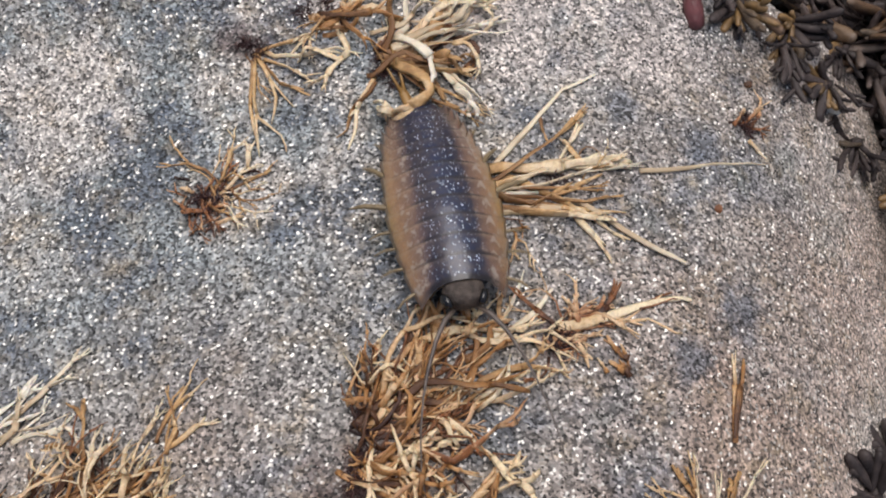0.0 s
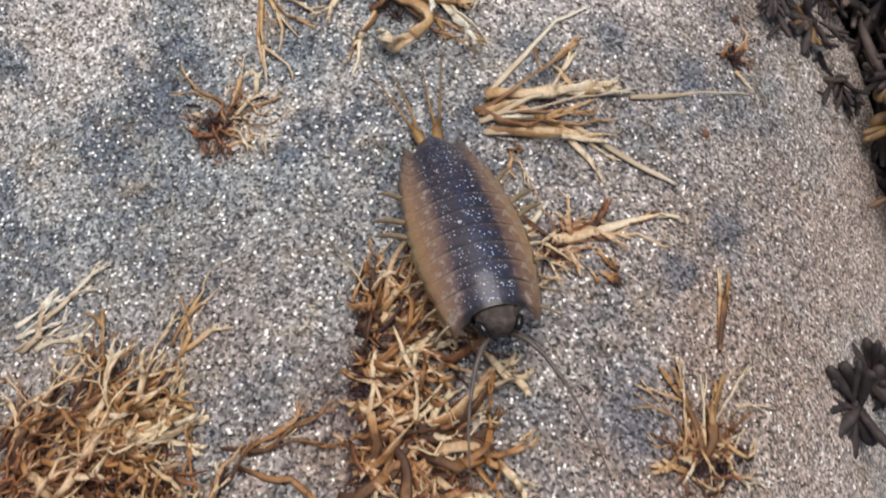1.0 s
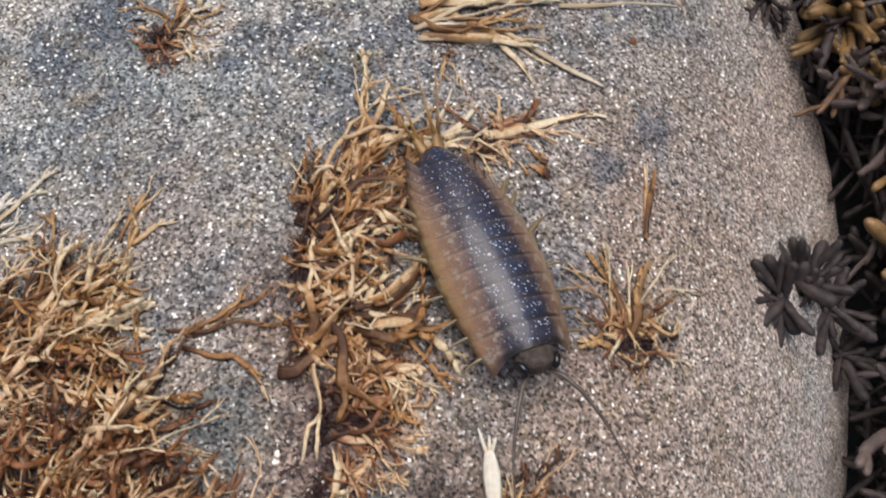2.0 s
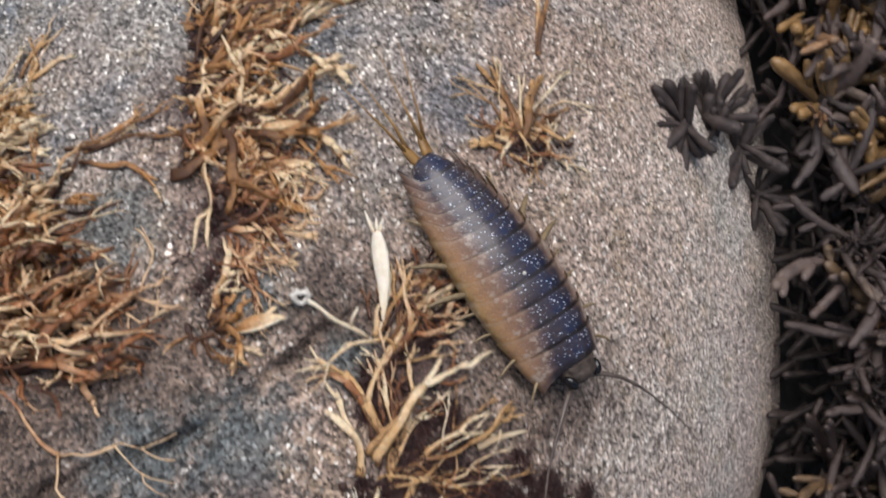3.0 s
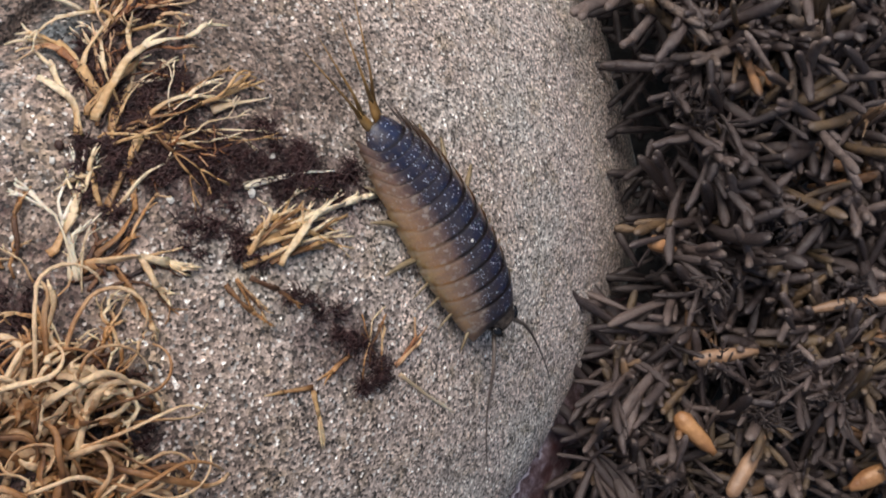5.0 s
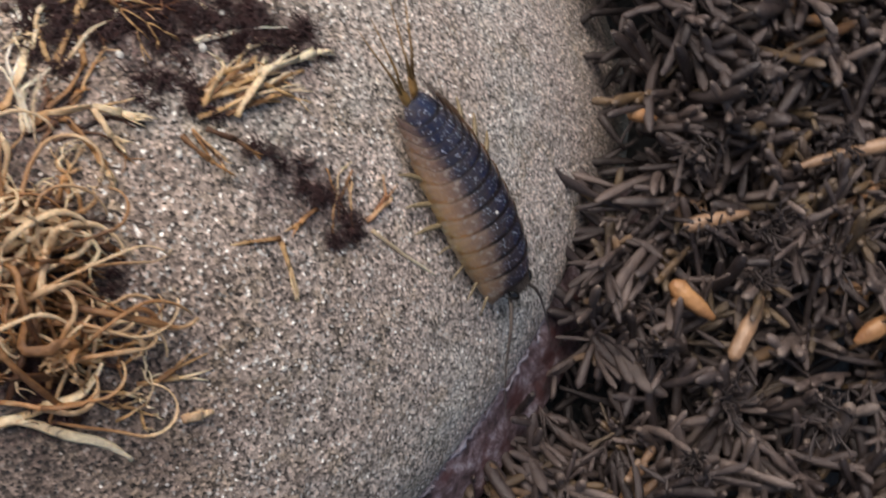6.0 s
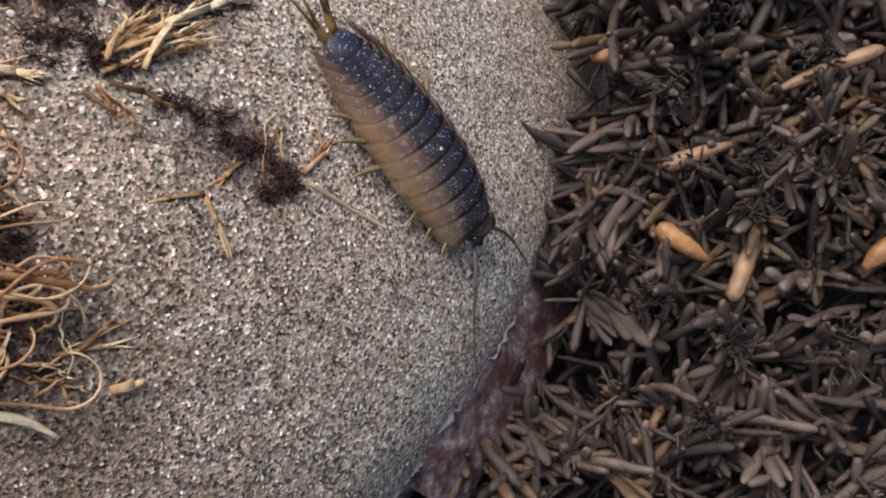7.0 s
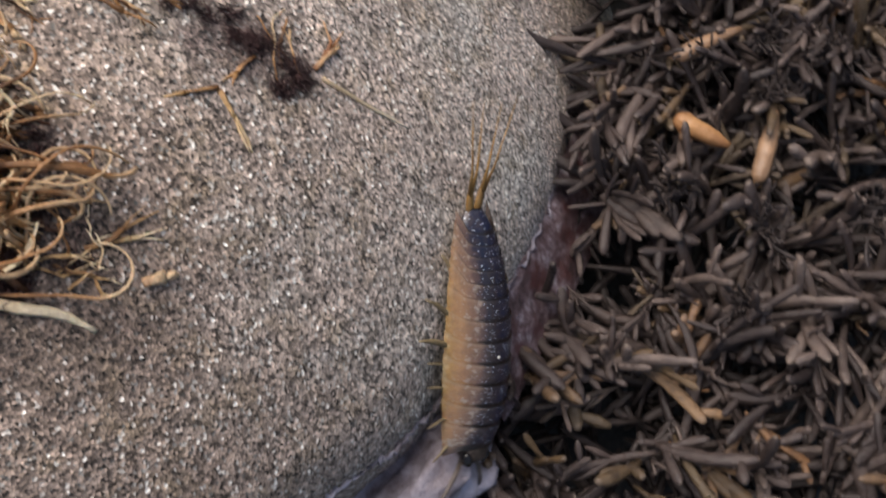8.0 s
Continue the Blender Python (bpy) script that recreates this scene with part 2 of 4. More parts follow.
EYE = plain_material("slater_eye", (0.006, 0.006, 0.007), (0.012, 0.011, 0.012), 900, 0.12, 0.00002)
HEAD = plain_material("slater_head", (0.025, 0.019, 0.016), (0.11, 0.085, 0.07), 900, 0.5, 0.0004, 0.3)
LEG = plain_material("slater_limb", (0.12, 0.085, 0.045), (0.28, 0.21, 0.115), 600, 0.4, 0.00008)
HORN = plain_material("slater_feeler", (0.06, 0.045, 0.04), (0.14, 0.11, 0.09), 900, 0.4, 0.00008)
AMBER = plain_material("slater_tail", (0.16, 0.08, 0.025), (0.36, 0.21, 0.07), 500, 0.35, 0.00008)
LIME = plain_material("barnacle_white", (0.55, 0.52, 0.46), (0.78, 0.76, 0.70), 900, 0.6, 0.0002)


# ---- mesh helpers (millimetres) ----
class Geo:
    def __init__(self):
        self.v, self.f, self.tip = [], [], []

    def tube(self, pts, wide, thick=None, sides=6, twist=0.0, root=None, tips=None):
        """A closed tapering tube: wide and thick are half sizes at each point. root: a vertex of another tube to grow from."""
        pts = [Vector(p) for p in pts]
        thick = thick or wide
        start, n = len(self.v), len(pts)
        for k, p in enumerate(pts):
            along = (pts[min(k + 1, n - 1)] - pts[max(k - 1, 0)]).normalized()
            ref = Vector((0, 0, 1))
            if abs(along.dot(ref)) > 0.97:
                ref = Vector((0, 1, 0.2))
            side = along.cross(ref).normalized()
            nor = side.cross(along)
            turn = twist * k / n
            side, nor = side * math.cos(turn) + nor * math.sin(turn), nor * math.cos(turn) - side * math.sin(turn)
            for s in range(sides):
                a = 2 * math.pi * s / sides
                self.v.append(p + side * (math.cos(a) * wide[k]) + nor * (math.sin(a) * thick[k]))
                self.tip.append(tips[k] if tips else k / (n - 1))
        for k in range(n - 1):
            for s in range(sides):
                a, b = start + k * sides + s, start + k * sides + (s + 1) % sides
                self.f.append((a, b, b + sides, a + sides))
        if root is None:
            self.f.append(tuple(range(start + sides - 1, start - 1, -1)))
        else:
            self.f += [(start + (s + 1) % sides, start + s, root) for s in range(sides)]
        self.f.append(tuple(range(start + (n - 1) * sides, start + n * sides)))
        return start

    def mesh(self, name, material, smooth=True):
        me = bpy.data.meshes.new(name)
        me.from_pydata([tuple(c * MM for c in p) for p in self.v], [], self.f)
        me.materials.append(material)
        if smooth:
            me.polygons.foreach_set("use_smooth", [True] * len(me.polygons))
        if len(self.tip) == len(self.v):
            me.attributes.new("tip", "FLOAT", "POINT").data.foreach_set("value", self.tip)
        me.update()
        return me


def ball(g, c, r, n=12):
    start = len(g.v)
    for j in range(n + 1):
        for i in range(n):
            a, b = math.pi * j / n, 2 * math.pi * i / n
            g.v.append((c[0] + r[0] * math.sin(a) * math.cos(b), c[1] + r[1] * math.sin(a) * math.sin(b), c[2] + r[2] * math.cos(a)))
    for j in range(n):
        for i in range(n):
            p, q = start + j * n + i, start + j * n + (i + 1) % n
            g.f.append((p, p + n, q + n, q))


def part(name, geo, material, parent, label="", at=None):
    """Links a Geo as one mesh object under a thing or a part."""
    ob = new(name, geo.mesh(name, material) if isinstance(geo, Geo) else geo)
    ob.parent = parent
    if at is not None:
        ob.matrix_basis = at
    return tagged(ob, label)


def thing(name, label, category, at=None, group="", kind=""):
    ob = new(name)
    ob.empty_display_size = 0.005
    if at is not None:
        ob.matrix_basis = at
    return tagged(ob, label, category, group, kind)


# ---- the boulder's form ----
CUBIC = {(0, 0): 26.32, (0, 1): -21.67, (0, 2): -8.98, (0, 3): 4.04, (1, 0): -7.93, (1, 1): 9.99, (1, 2): -3.72, (2, 0): -15.46, (2, 1): 3.91, (3, 0): -4.45}
OUTLINE = [(26, 64), (36, 49), (53, 38), (69, 31), (77.5, 13), (81.5, -12), (83, -35), (82.5, -62), (82, -86), (74, -104), (62.5, -116.5), (50.5, -128.5), (35.4, -139), (27, -144.3), (18.5, -147.3), (8, -149),
           (-15, -156), (-70, -178), (-125, -150), (-148, -70), (-130, 40), (-70, 88), (-10, 84)]
BED = -33.0


def closed_spline(points, steps):
    p, out = np.array(points, float), []
    n = len(p)
    for i in range(n):
        a, b, c, d = p[i - 1], p[i], p[(i + 1) % n], p[(i + 2) % n]
        for k in range(steps):
            t = k / steps
            out.append(0.5 * (2 * b + (c - a) * t + (2 * a - 5 * b + 4 * c - d) * t * t + (3 * b - a - 3 * c + d) * t ** 3))
    return np.array(out)


EDGE = closed_spline(OUTLINE, 6)


def outside(x, y):
    """Signed distance from the boulder's outline in plan, positive outside."""
    x, y = np.atleast_1d(np.asarray(x, float)), np.atleast_1d(np.asarray(y, float))
    best, inside = np.full(x.shape, 1e9), np.zeros(x.shape, bool)
    for (ax, ay), (bx, by) in zip(EDGE, np.roll(EDGE, -1, axis=0)):
        dx, dy = bx - ax, by - ay
        t = np.clip(((x - ax) * dx + (y - ay) * dy) / (dx * dx + dy * dy), 0, 1)
        best = np.minimum(best, (x - ax - t * dx) ** 2 + (y - ay - t * dy) ** 2)
        cross = (ay > y) != (by > y)
        with np.errstate(divide="ignore", invalid="ignore"):
            inside ^= cross & (x < ax + (y - ay) * dx / (dy if dy else 1e-9))
    return np.where(inside, -1, 1) * np.sqrt(best)


BROW = [EDGE[k] for k in range(len(EDGE)) if EDGE[k][1] < -100 and EDGE[k][0] > -20]
BROW = [(*a, *b) for a, b in zip(BROW, BROW[1:])]


def brow_drop(x):
    """How far the broken brow of the boulder has sunk where it meets the outline."""
    return np.interp(x, [-20, 0, 23, 35, 52, 66, 76], [3, 5, 5, 4, 4, 2, 0])


def brow_near(x, y):
    """Signed distance from the brow for one place, positive outside."""
    best, side = 1e9, -1
    for ax, ay, bx, by in BROW:
        dx, dy = bx - ax, by - ay
        t = min(1, max(0, ((x - ax) * dx + (y - ay) * dy) / (dx * dx + dy * dy)))
        d = (x - ax - t * dx) ** 2 + (y - ay - t * dy) ** 2
        if d < best:
            best, side = d, -1 if (x - ax) * dy - (y - ay) * dx > 0 else 1
    return side * math.sqrt(best)


def squash(v, low, high, soft):
    v = np.where(v > high, high + soft * np.tanh((v - high) / soft), v)
    return np.where(v < low, low + soft * np.tanh((v - low) / soft), v)


def dome(x, y):
    x, y = np.asarray(x, float), np.asarray(y, float)
    u, v = squash(x, -70, 85, 12) / 50, (squash(y, -160, 40, 15) + 60) / 50
    return sum(c * u ** i * v ** j for (i, j), c in CUBIC.items())


def rock_z(x, y):
    """Height of the boulder's skin, in millimetres."""
    d = outside(x, y)
    z = np.maximum(np.atleast_1d(dome(x, y)), -53)
    low = np.atleast_1d(y) < -92
    z = z - np.where(low, brow_drop(np.atleast_1d(x)) * np.clip((d + 5) / 5, 0, 1.2) ** 2, 0)
    steep = np.where(low & (np.atleast_1d(x) > -20) & (np.atleast_1d(x) < 62), 7.5, 2.6)
    return np.maximum(z - steep * np.maximum(d + 0.6, 0) ** 1.15, -80)


def skin(x, y):
    """The same height at one place, without the fall at the outline."""
    x = 85 + 12 * math.tanh((x - 85) / 12) if x > 85 else -70 + 12 * math.tanh((x + 70) / 12) if x < -70 else x
    y = 40 + 15 * math.tanh((y - 40) / 15) if y > 40 else -160 + 15 * math.tanh((y + 160) / 15) if y < -160 else y
    u, v = x / 50, (y + 60) / 50
    z = max(sum(c * u ** i * v ** j for (i, j), c in CUBIC.items()), -53)
    if y < -92 and x > -20:
        d = brow_near(x, y)
        if d > -5:
            z -= float(brow_drop(x)) * min(1.2, (d + 5) / 5) ** 2
    return z


def normal_at(x, y, span=2):
    return Vector((skin(x - span, y) - skin(x + span, y), skin(x, y - span) - skin(x, y + span), 2 * span)).normalized()


def build_rock():
    xs = np.concatenate([np.arange(-160, -74, 4.0), np.arange(-74, 88, 0.5), np.arange(88, 112, 4.0)])
    ys = np.concatenate([np.arange(-200, -172, 4.0), np.arange(-172, 44, 0.5), np.arange(44, 104, 4.0)])
    X, Y = np.meshgrid(xs, ys)
    x, y = X.ravel(), Y.ravel()
    z = rock_z(x, y)
    # a crack with a small step beside it
    line = -60.3 + 0.47 * (x - 4) + 1.3 * np.sin(x * 0.21) + 0.25 * np.sin(x * 1.3 + 1)
    off = y - line
    along = np.clip((14 - x) / 6, 0, 1) * np.clip((x + 40) / 10, 0, 1)
    along *= 0.6 + 0.3 * np.sin(x * 0.45 + 0.6)
    z += along * (-1.0 * np.exp(-((off + 0.5) / 0.7) ** 2) + 1.5 * np.exp(-np.maximum(off, 0) / 9) * (off > 0) - 1.0 * np.exp(np.minimum(off, 0) / 8) * (off <= 0))
    bumps = np.array([0.55 * noise.noise((a * 0.09, b * 0.09, 1.0)) + 0.30 * noise.noise((a * 0.28, b * 0.28, 5.0)) + 0.16 * noise.noise((a * 0.9, b * 0.9, 9.0)) for a, b in zip(x, y)])
    z += bumps
    w = len(xs)
    me = bpy.data.meshes.new("boulder")
    q = (np.arange(len(ys) - 1)[:, None] * w + np.arange(w - 1)[None, :]).ravel()
    faces = np.stack([q, q + 1, q + w + 1, q + w], 1)
    me.from_pydata((np.stack([x, y, z], 1) * MM).tolist(), [], faces.tolist())
    me.polygons.foreach_set("use_smooth", [True] * len(me.polygons))
    me.materials.append(ROCK)
    me.update()
    return tagged(new("boulder", me), "rounded grey sandstone boulder with pale and dark mineral grains", "boulder")


boulder = build_rock()

ground_geo = Geo()
ground_geo.v = [(-20000, -20000, -70), (20000, -20000, -70), (20000, 20000, -70), (-20000, 20000, -70)]
ground_geo.f = [(0, 1, 2, 3)]
ground = tagged(new("ground", ground_geo.mesh("ground", GROUND)), "dark wet shingle under the seaweed", "ground", kind="structure")


# ---- the bed of wrack beside the boulder ----
def frond_mesh(rng, length, fat, bend, material):
    """A blunt finger frond along x."""
    g = Geo()
    side, rise = rng.uniform(-bend, bend), rng.uniform(-0.3, 0.6) * bend
    pts, w = [], []
    for f, k in ((0, 0.32), (0.1, 0.5), (0.25, 0.78), (0.45, 0.95), (0.65, 1.0), (0.82, 1.02), (0.93, 0.86), (0.985, 0.5), (1.0, 0.18)):
        pts.append((length * f, side * length * f * f, rise * length * f * f))
        w.append(fat * k * rng.uniform(0.9, 1.1))
    g.tube(pts, w, [a * 0.82 for a in w], 8)
    return g.mesh("frond", material)


def forked_frond(rng, length, fat, bend, material):
    """A finger frond whose stem carries one to three side fingers."""
    g = Geo()
    side, rise = rng.uniform(-bend, bend), rng.uniform(-0.3, 0.6) * bend
    shape = ((0, 0.42), (0.12, 0.6), (0.3, 0.8), (0.5, 0.93), (0.7, 1.0), (0.86, 0.98), (0.94, 0.82), (0.985, 0.5), (1.0, 0.2))
    pts = [Vector((length * f, side * length * f * f, rise * length * f * f)) for f, k in shape]
    w = [fat * k * rng.uniform(0.85, 1.15) for f, k in shape]
    start = g.tube(pts, w, [a * 0.8 for a in w], 7)
    for n in range(rng.choice((0, 1, 1, 2, 3, 4))):
        k = rng.randint(1, 5)
        a, l = rng.choice((-1, 1)) * rng.uniform(0.4, 0.9), length * rng.uniform(0.25, 0.5)
        go = Vector((math.cos(a), math.sin(a), rng.uniform(-0.2, 0.5)))
        twig = [pts[k] + go * (l * f) + Vector((0.12 * l * f * f, 0, 0)) for f in (0.08, 0.35, 0.65, 0.88, 0.97, 1.0)]
        thin = [fat * rng.uniform(0.6, 0.85) * c for c in (0.6, 0.85, 1.0, 0.9, 0.55, 0.2)]
        g.tube(twig, thin, None, 6, 0.0, start + 7 * k)
    return g.mesh("frond", material)


def bed_z(x, y):
    return BED - 13 * min(1, max(0, (y + 25) / 45)) + 3.0 * noise.noise((x * 0.03, y * 0.03, 2))


def holdfast_mesh():
    g = Geo()
    ball(g, (0, 0, 0), (1.3, 1.1, 1.5), 8)
    g.v = [Vector(p) * (1 + 0.5 * noise.noise((p[0] * 1.7, p[1] * 1.7, p[2] * 1.7))) for p in g.v]
    return g.mesh("holdfast", BLACK_WRACK)


HOLDFAST = holdfast_mesh()


def wrack_plant(rng, meshes, x, y, z, count, label, group, rise=(-8, 58), reach=1.0, turns=(0, 360), spread=1.0):
    plant = thing("wrack_plant", label, "seaweed", pose(x * MM, y * MM, z * MM), group)
    lean, star = rng.uniform(0, 360), rng.random() < 0.5
    part("holdfast", HOLDFAST, None, plant, "knobbly black holdfast", pose(0, 0, -0.001))
    for k in range(count):
        # most fronds of a plant lie the same way, the rest across them
        a = rng.uniform(*turns) if k % 3 == 0 or turns != (0, 360) else lean + rng.gauss(0, 26)
        s = reach * rng.uniform(0.8, 1.4)
        out, side = rng.uniform(-4.5, 4.0) * reach, rng.uniform(-4, 4) * spread
        if star:
            # a whorl that spreads from its middle
            a, out, side = rng.uniform(*turns), rng.uniform(-1.2, 1.8) * reach, rng.uniform(-0.9, 0.9)
        ca, sa = math.cos(radians(a)), math.sin(radians(a))
        at = pose((out * ca - side * sa) * MM, (out * sa + side * ca) * MM, rng.uniform(-3, 2.0) * MM * spread, rng.uniform(-60, 60), -rng.uniform(*rise), a) @ Matrix.Diagonal((s, s * rng.uniform(0.8, 1.15), s * rng.uniform(0.85, 1.1), 1))
        part("frond", rng.choice(meshes), None, plant, at=at)
    return plant


def wrack_bed():
    rng = random.Random(11)
    meshes = [forked_frond(rng, rng.uniform(8, 13.5), rng.uniform(0.66, 1.02), 0.5, WRACK) for _ in range(22)] + [forked_frond(rng, rng.uniform(3.5, 7), rng.uniform(0.24, 0.38), 0.4, WRACK) for _ in range(12)]
    olive = [frond_mesh(rng, rng.uniform(6, 9), rng.uniform(0.9, 1.3), 0.15, OLIVE_WRACK) for _ in range(3)] + [forked_frond(rng, rng.uniform(7, 11), rng.uniform(0.7, 1.1), 0.3, OLIVE_WRACK) for _ in range(3)] + meshes[:4]
    spots = []
    sown = [(rng.uniform(20, 134), rng.uniform(-196, 62)) for _ in range(9000)]
    for (x, y), d in zip(sown, outside(*np.array(sown).T)):
        if d < (3.2 if y < -112 or y > -32 else 6.5) or d > 66 or (x < 40 and -100 < y < 30):
            continue
        # the bed thins out into dark gaps towards its near end
        if all((x - a) ** 2 + (y - b) ** 2 > (52 if y > -128 else 74 if y > -142 else 105) for a, b in spots):
            spots.append((x, y))
    for x, y in spots:
        z = bed_z(x, y) - 3 + rng.uniform(-2, 1.5) + (5 if -90 < y < 25 else 0)
        if -50 < y < 32 and x < 126:
            wrack_plant(rng, olive, x, y, z, rng.randint(13, 17), "olive and tan wrack plant with blunt finger fronds", "wrack plants beside the boulder")
        else:
            wrack_plant(rng, meshes, x, y, z, rng.randint(14, 20), "dark brown wrack plant with blunt finger fronds", "wrack plants beside the boulder")
    # the deeper layer, nobody could count it
    g = Geo()
    sown = [(rng.uniform(15, 140), rng.uniform(-200, 66)) for _ in range(4600)]
    for (x, y), d in zip(sown, outside(*np.array(sown).T)):
        if not 0.5 < d < 75 or (x < 40 and -100 < y < 30):
            continue
        a, l, z = rng.uniform(0, 6.28), rng.uniform(7, 12), bed_z(x, y) + rng.uniform(-18, -8)
        up = rng.uniform(-0.2, 0.5)
        pts = [(x + l * f * math.cos(a), y + l * f * math.sin(a), z + l * f * up) for f in (0, 0.35, 0.7, 0.92, 1)]
        w = [c * rng.uniform(0.7, 1.0) for c in (0.35, 0.7, 0.95, 0.85, 0.35)]
        g.tube(pts, w, None, 5)
    tagged(new("wrack_understorey", g.mesh("wrack_understorey", BLACK_WRACK)), "tangled dark wrack deep in the bed", "seaweed", kind="stuff")
    # rosettes that grow on the boulder itself
    black = [frond_mesh(rng, rng.uniform(6.5, 9.5), rng.uniform(0.85, 1.15), 0.25, BLACK_WRACK) for _ in range(6)]
    mixed = [forked_frond(rng, rng.uniform(5, 8.5), rng.uniform(0.55, 0.95), 0.4, m) for m in (WRACK, BLACK_WRACK, BLACK_WRACK, OLIVE_WRACK) for _ in range(3)]
    for x, y, n, turns in ((59.5, -33.5, 22, (50, 300)), (66, -33, 20, (0, 360)), (72, -37, 18, (-150, 120)), (75, -45, 14, (-150, 120)), (66, 34, 10, (120, 330)), (55, 35, 15, (170, 370)), (41, 40, 3, (255, 290)), (36, 43, 6, (200, 340)), (45, 37, 13, (190, 350)), (53, 31, 13, (170, 340)), (61, 26, 14, (150, 330)), (67, 17, 12, (130, 300)), (77, 9, 9, (100, 300)), (80, -3, 9, (100, 300))):
        wrack_plant(rng, black if y < 0 else mixed, x, y, skin(x, y) + 1.5, n, "small black wrack rosette on the boulder's shoulder", "black wrack rosettes", (0, 38), 0.75, turns, 0.3)
    # paler, thicker fronds that lie on top of the bed: base, tip, half width
    for x0, y0, x1, y1, fat, mat, label in ((88.3, -130.9, 80.4, -139.1, 1.35, TAN_WRACK, "tan club-shaped wrack frond lying on the bed"), (80, -132, 75, -124.6, 1.55, RUSSET_WRACK, "russet club-shaped wrack frond lying on the bed"), (90.5, -117.8, 79.9, -116.4, 1.3, TAN_WRACK, "tan club-shaped wrack frond lying on the bed"),
                                            (99.5, -142, 105.7, -139.5, 1.6, RUSSET_WRACK, "russet club-shaped wrack frond lying on the bed"), (99.3, -113.2, 115.5, -113.1, 1.2, TAN_WRACK, "long tan wrack frond with a pale tip"), (81.4, -99.1, 77.1, -96.9, 1.2, RUSSET_WRACK, "short russet wrack frond beside the boulder")):
        long = math.hypot(x1 - x0, y1 - y0)
        ob = new("wrack_frond", frond_mesh(rng, long, fat, 0.15, mat))
        ob.matrix_basis = pose(x0 * MM, y0 * MM, -0.029, 0, -6, math.degrees(math.atan2(y1 - y0, x1 - x0)))
        tagged(ob, label, "seaweed")
    twigs = [forked_frond(rng, rng.uniform(2.5, 4.5), rng.uniform(0.16, 0.26), 0.6, BLACK_WRACK) for _ in range(8)]
    for x, y in ((89, -128.5), (93, -120), (100, -128), (86, -106), (78, -144), (92, -150), (70, -134), (98, -98), (90, -78), (104, -62), (88, -54), (70, -152), (108, -112), (84, -118)):
        wrack_plant(rng, twigs, x, y, bed_z(x, y) + 5, 26, "fine dark whorl of wrack twigs", "fine dark whorls in the wrack bed", (10, 75), 1.0, (0, 360), 0.4)
    # two thick fronds of their own that hang over the far shoulder
    for x, y, deg, mat, label in ((36, 40.5, -80, MAROON, "single thick maroon wrack frond on the boulder"), (42, 41.5, -28, HONEY, "single thick honey-yellow wrack frond on the boulder")):
        ob = new("wrack_frond", frond_mesh(rng, 8.5, 1.5, 0.12, mat))
        ob.matrix_basis = pose(x * MM, y * MM, (skin(x, y) + 2.5) * MM, 0, 8, deg)
        tagged(ob, label, "seaweed")


wrack_bed()


def ledge():
    """The crusted lower shelf under the broken edge of the boulder."""
    g = Geo()
    brow = [k for k in range(len(EDGE)) if -153 < EDGE[k][1] < -103 and EDGE[k][0] > -2]
    run = [k for k in brow if EDGE[k][0] > 27]
    cols = 16
    for k in run:
        a, b = EDGE[k - 1], EDGE[(k + 1) % len(EDGE)]
        t = (b - a) / np.linalg.norm(b - a)
        n = np.array((-t[1], t[0]))
        if outside(*(EDGE[k] + n))[0] < 0:
            n = -n
        x0, y0 = EDGE[k]
        top = skin(x0, y0)
        for c in range(cols):
            r = -1.5 + 9.5 * c / (cols - 1)
            x, y = x0 + n[0] * r, y0 + n[1] * r
            z = max(top - 2.0 - 1.3 * max(r, 0) ** 1.1, -52) + 1.8 * noise.noise((x * 0.2, y * 0.2, 3)) + 0.9 * noise.noise((x * 0.6, y * 0.6, 8))
            g.v.append((x, y, z))
    for i in range(len(run) - 1):
        for c in range(cols - 1):
            p = i * cols + c
            g.f.append((p, p + 1, p + cols + 1, p + cols))
    base = thing("rock_ledge", "purple-grey crusted rock shelf under the boulder's broken edge", "rock", pose(0.045, -0.132, -0.03))
    back = base.matrix_basis.inverted()
    part("shelf", g, PURPLE, base, at=back)
    # a thin pale crust along the broken edge
    rim, rng = Geo(), random.Random(5)
    line = [EDGE[k] for k in brow if 4 < EDGE[k][0] < 58]
    fine = [line[i] * (1 - f) + line[i + 1] * f for i in range(len(line) - 1) for f in (0, 0.2, 0.4, 0.6, 0.8)]
    pts = [(x + rng.gauss(0, 0.25), y + rng.gauss(0, 0.25), skin(x, y) - 1.2 + rng.gauss(0, 0.2)) for x, y in fine]
    w = [max(0.06, rng.gauss(0.25, 0.17)) for _ in pts]
    rim.tube(pts, w, None, 6)
    part("crust_rim", rim, LILAC, base, "thin pale lilac crust", back)


def pale_stone():
    g = Geo()
    ball(g, (0, 0, 0), (1, 1, 1), 36)
    g.v = [Vector((p[0] * 15, p[1] * 7, p[2] * 9)) * (1 + 0.45 * noise.noise((p[0] * 1.6, p[1] * 1.6, p[2] * 1.6)) + 0.2 * noise.noise((p[0] * 5, p[1] * 5, p[2] * 5))) for p in g.v]
    ob = new("pale_stone", g.mesh("pale_stone", LILAC))
    ob.matrix_basis = pose(0.0165, -0.1525, -0.0245, 0, 0, 14)
    tagged(ob, "pale lilac crusted stone wedged under the boulder", "stone")


pale_stone()


ledge()


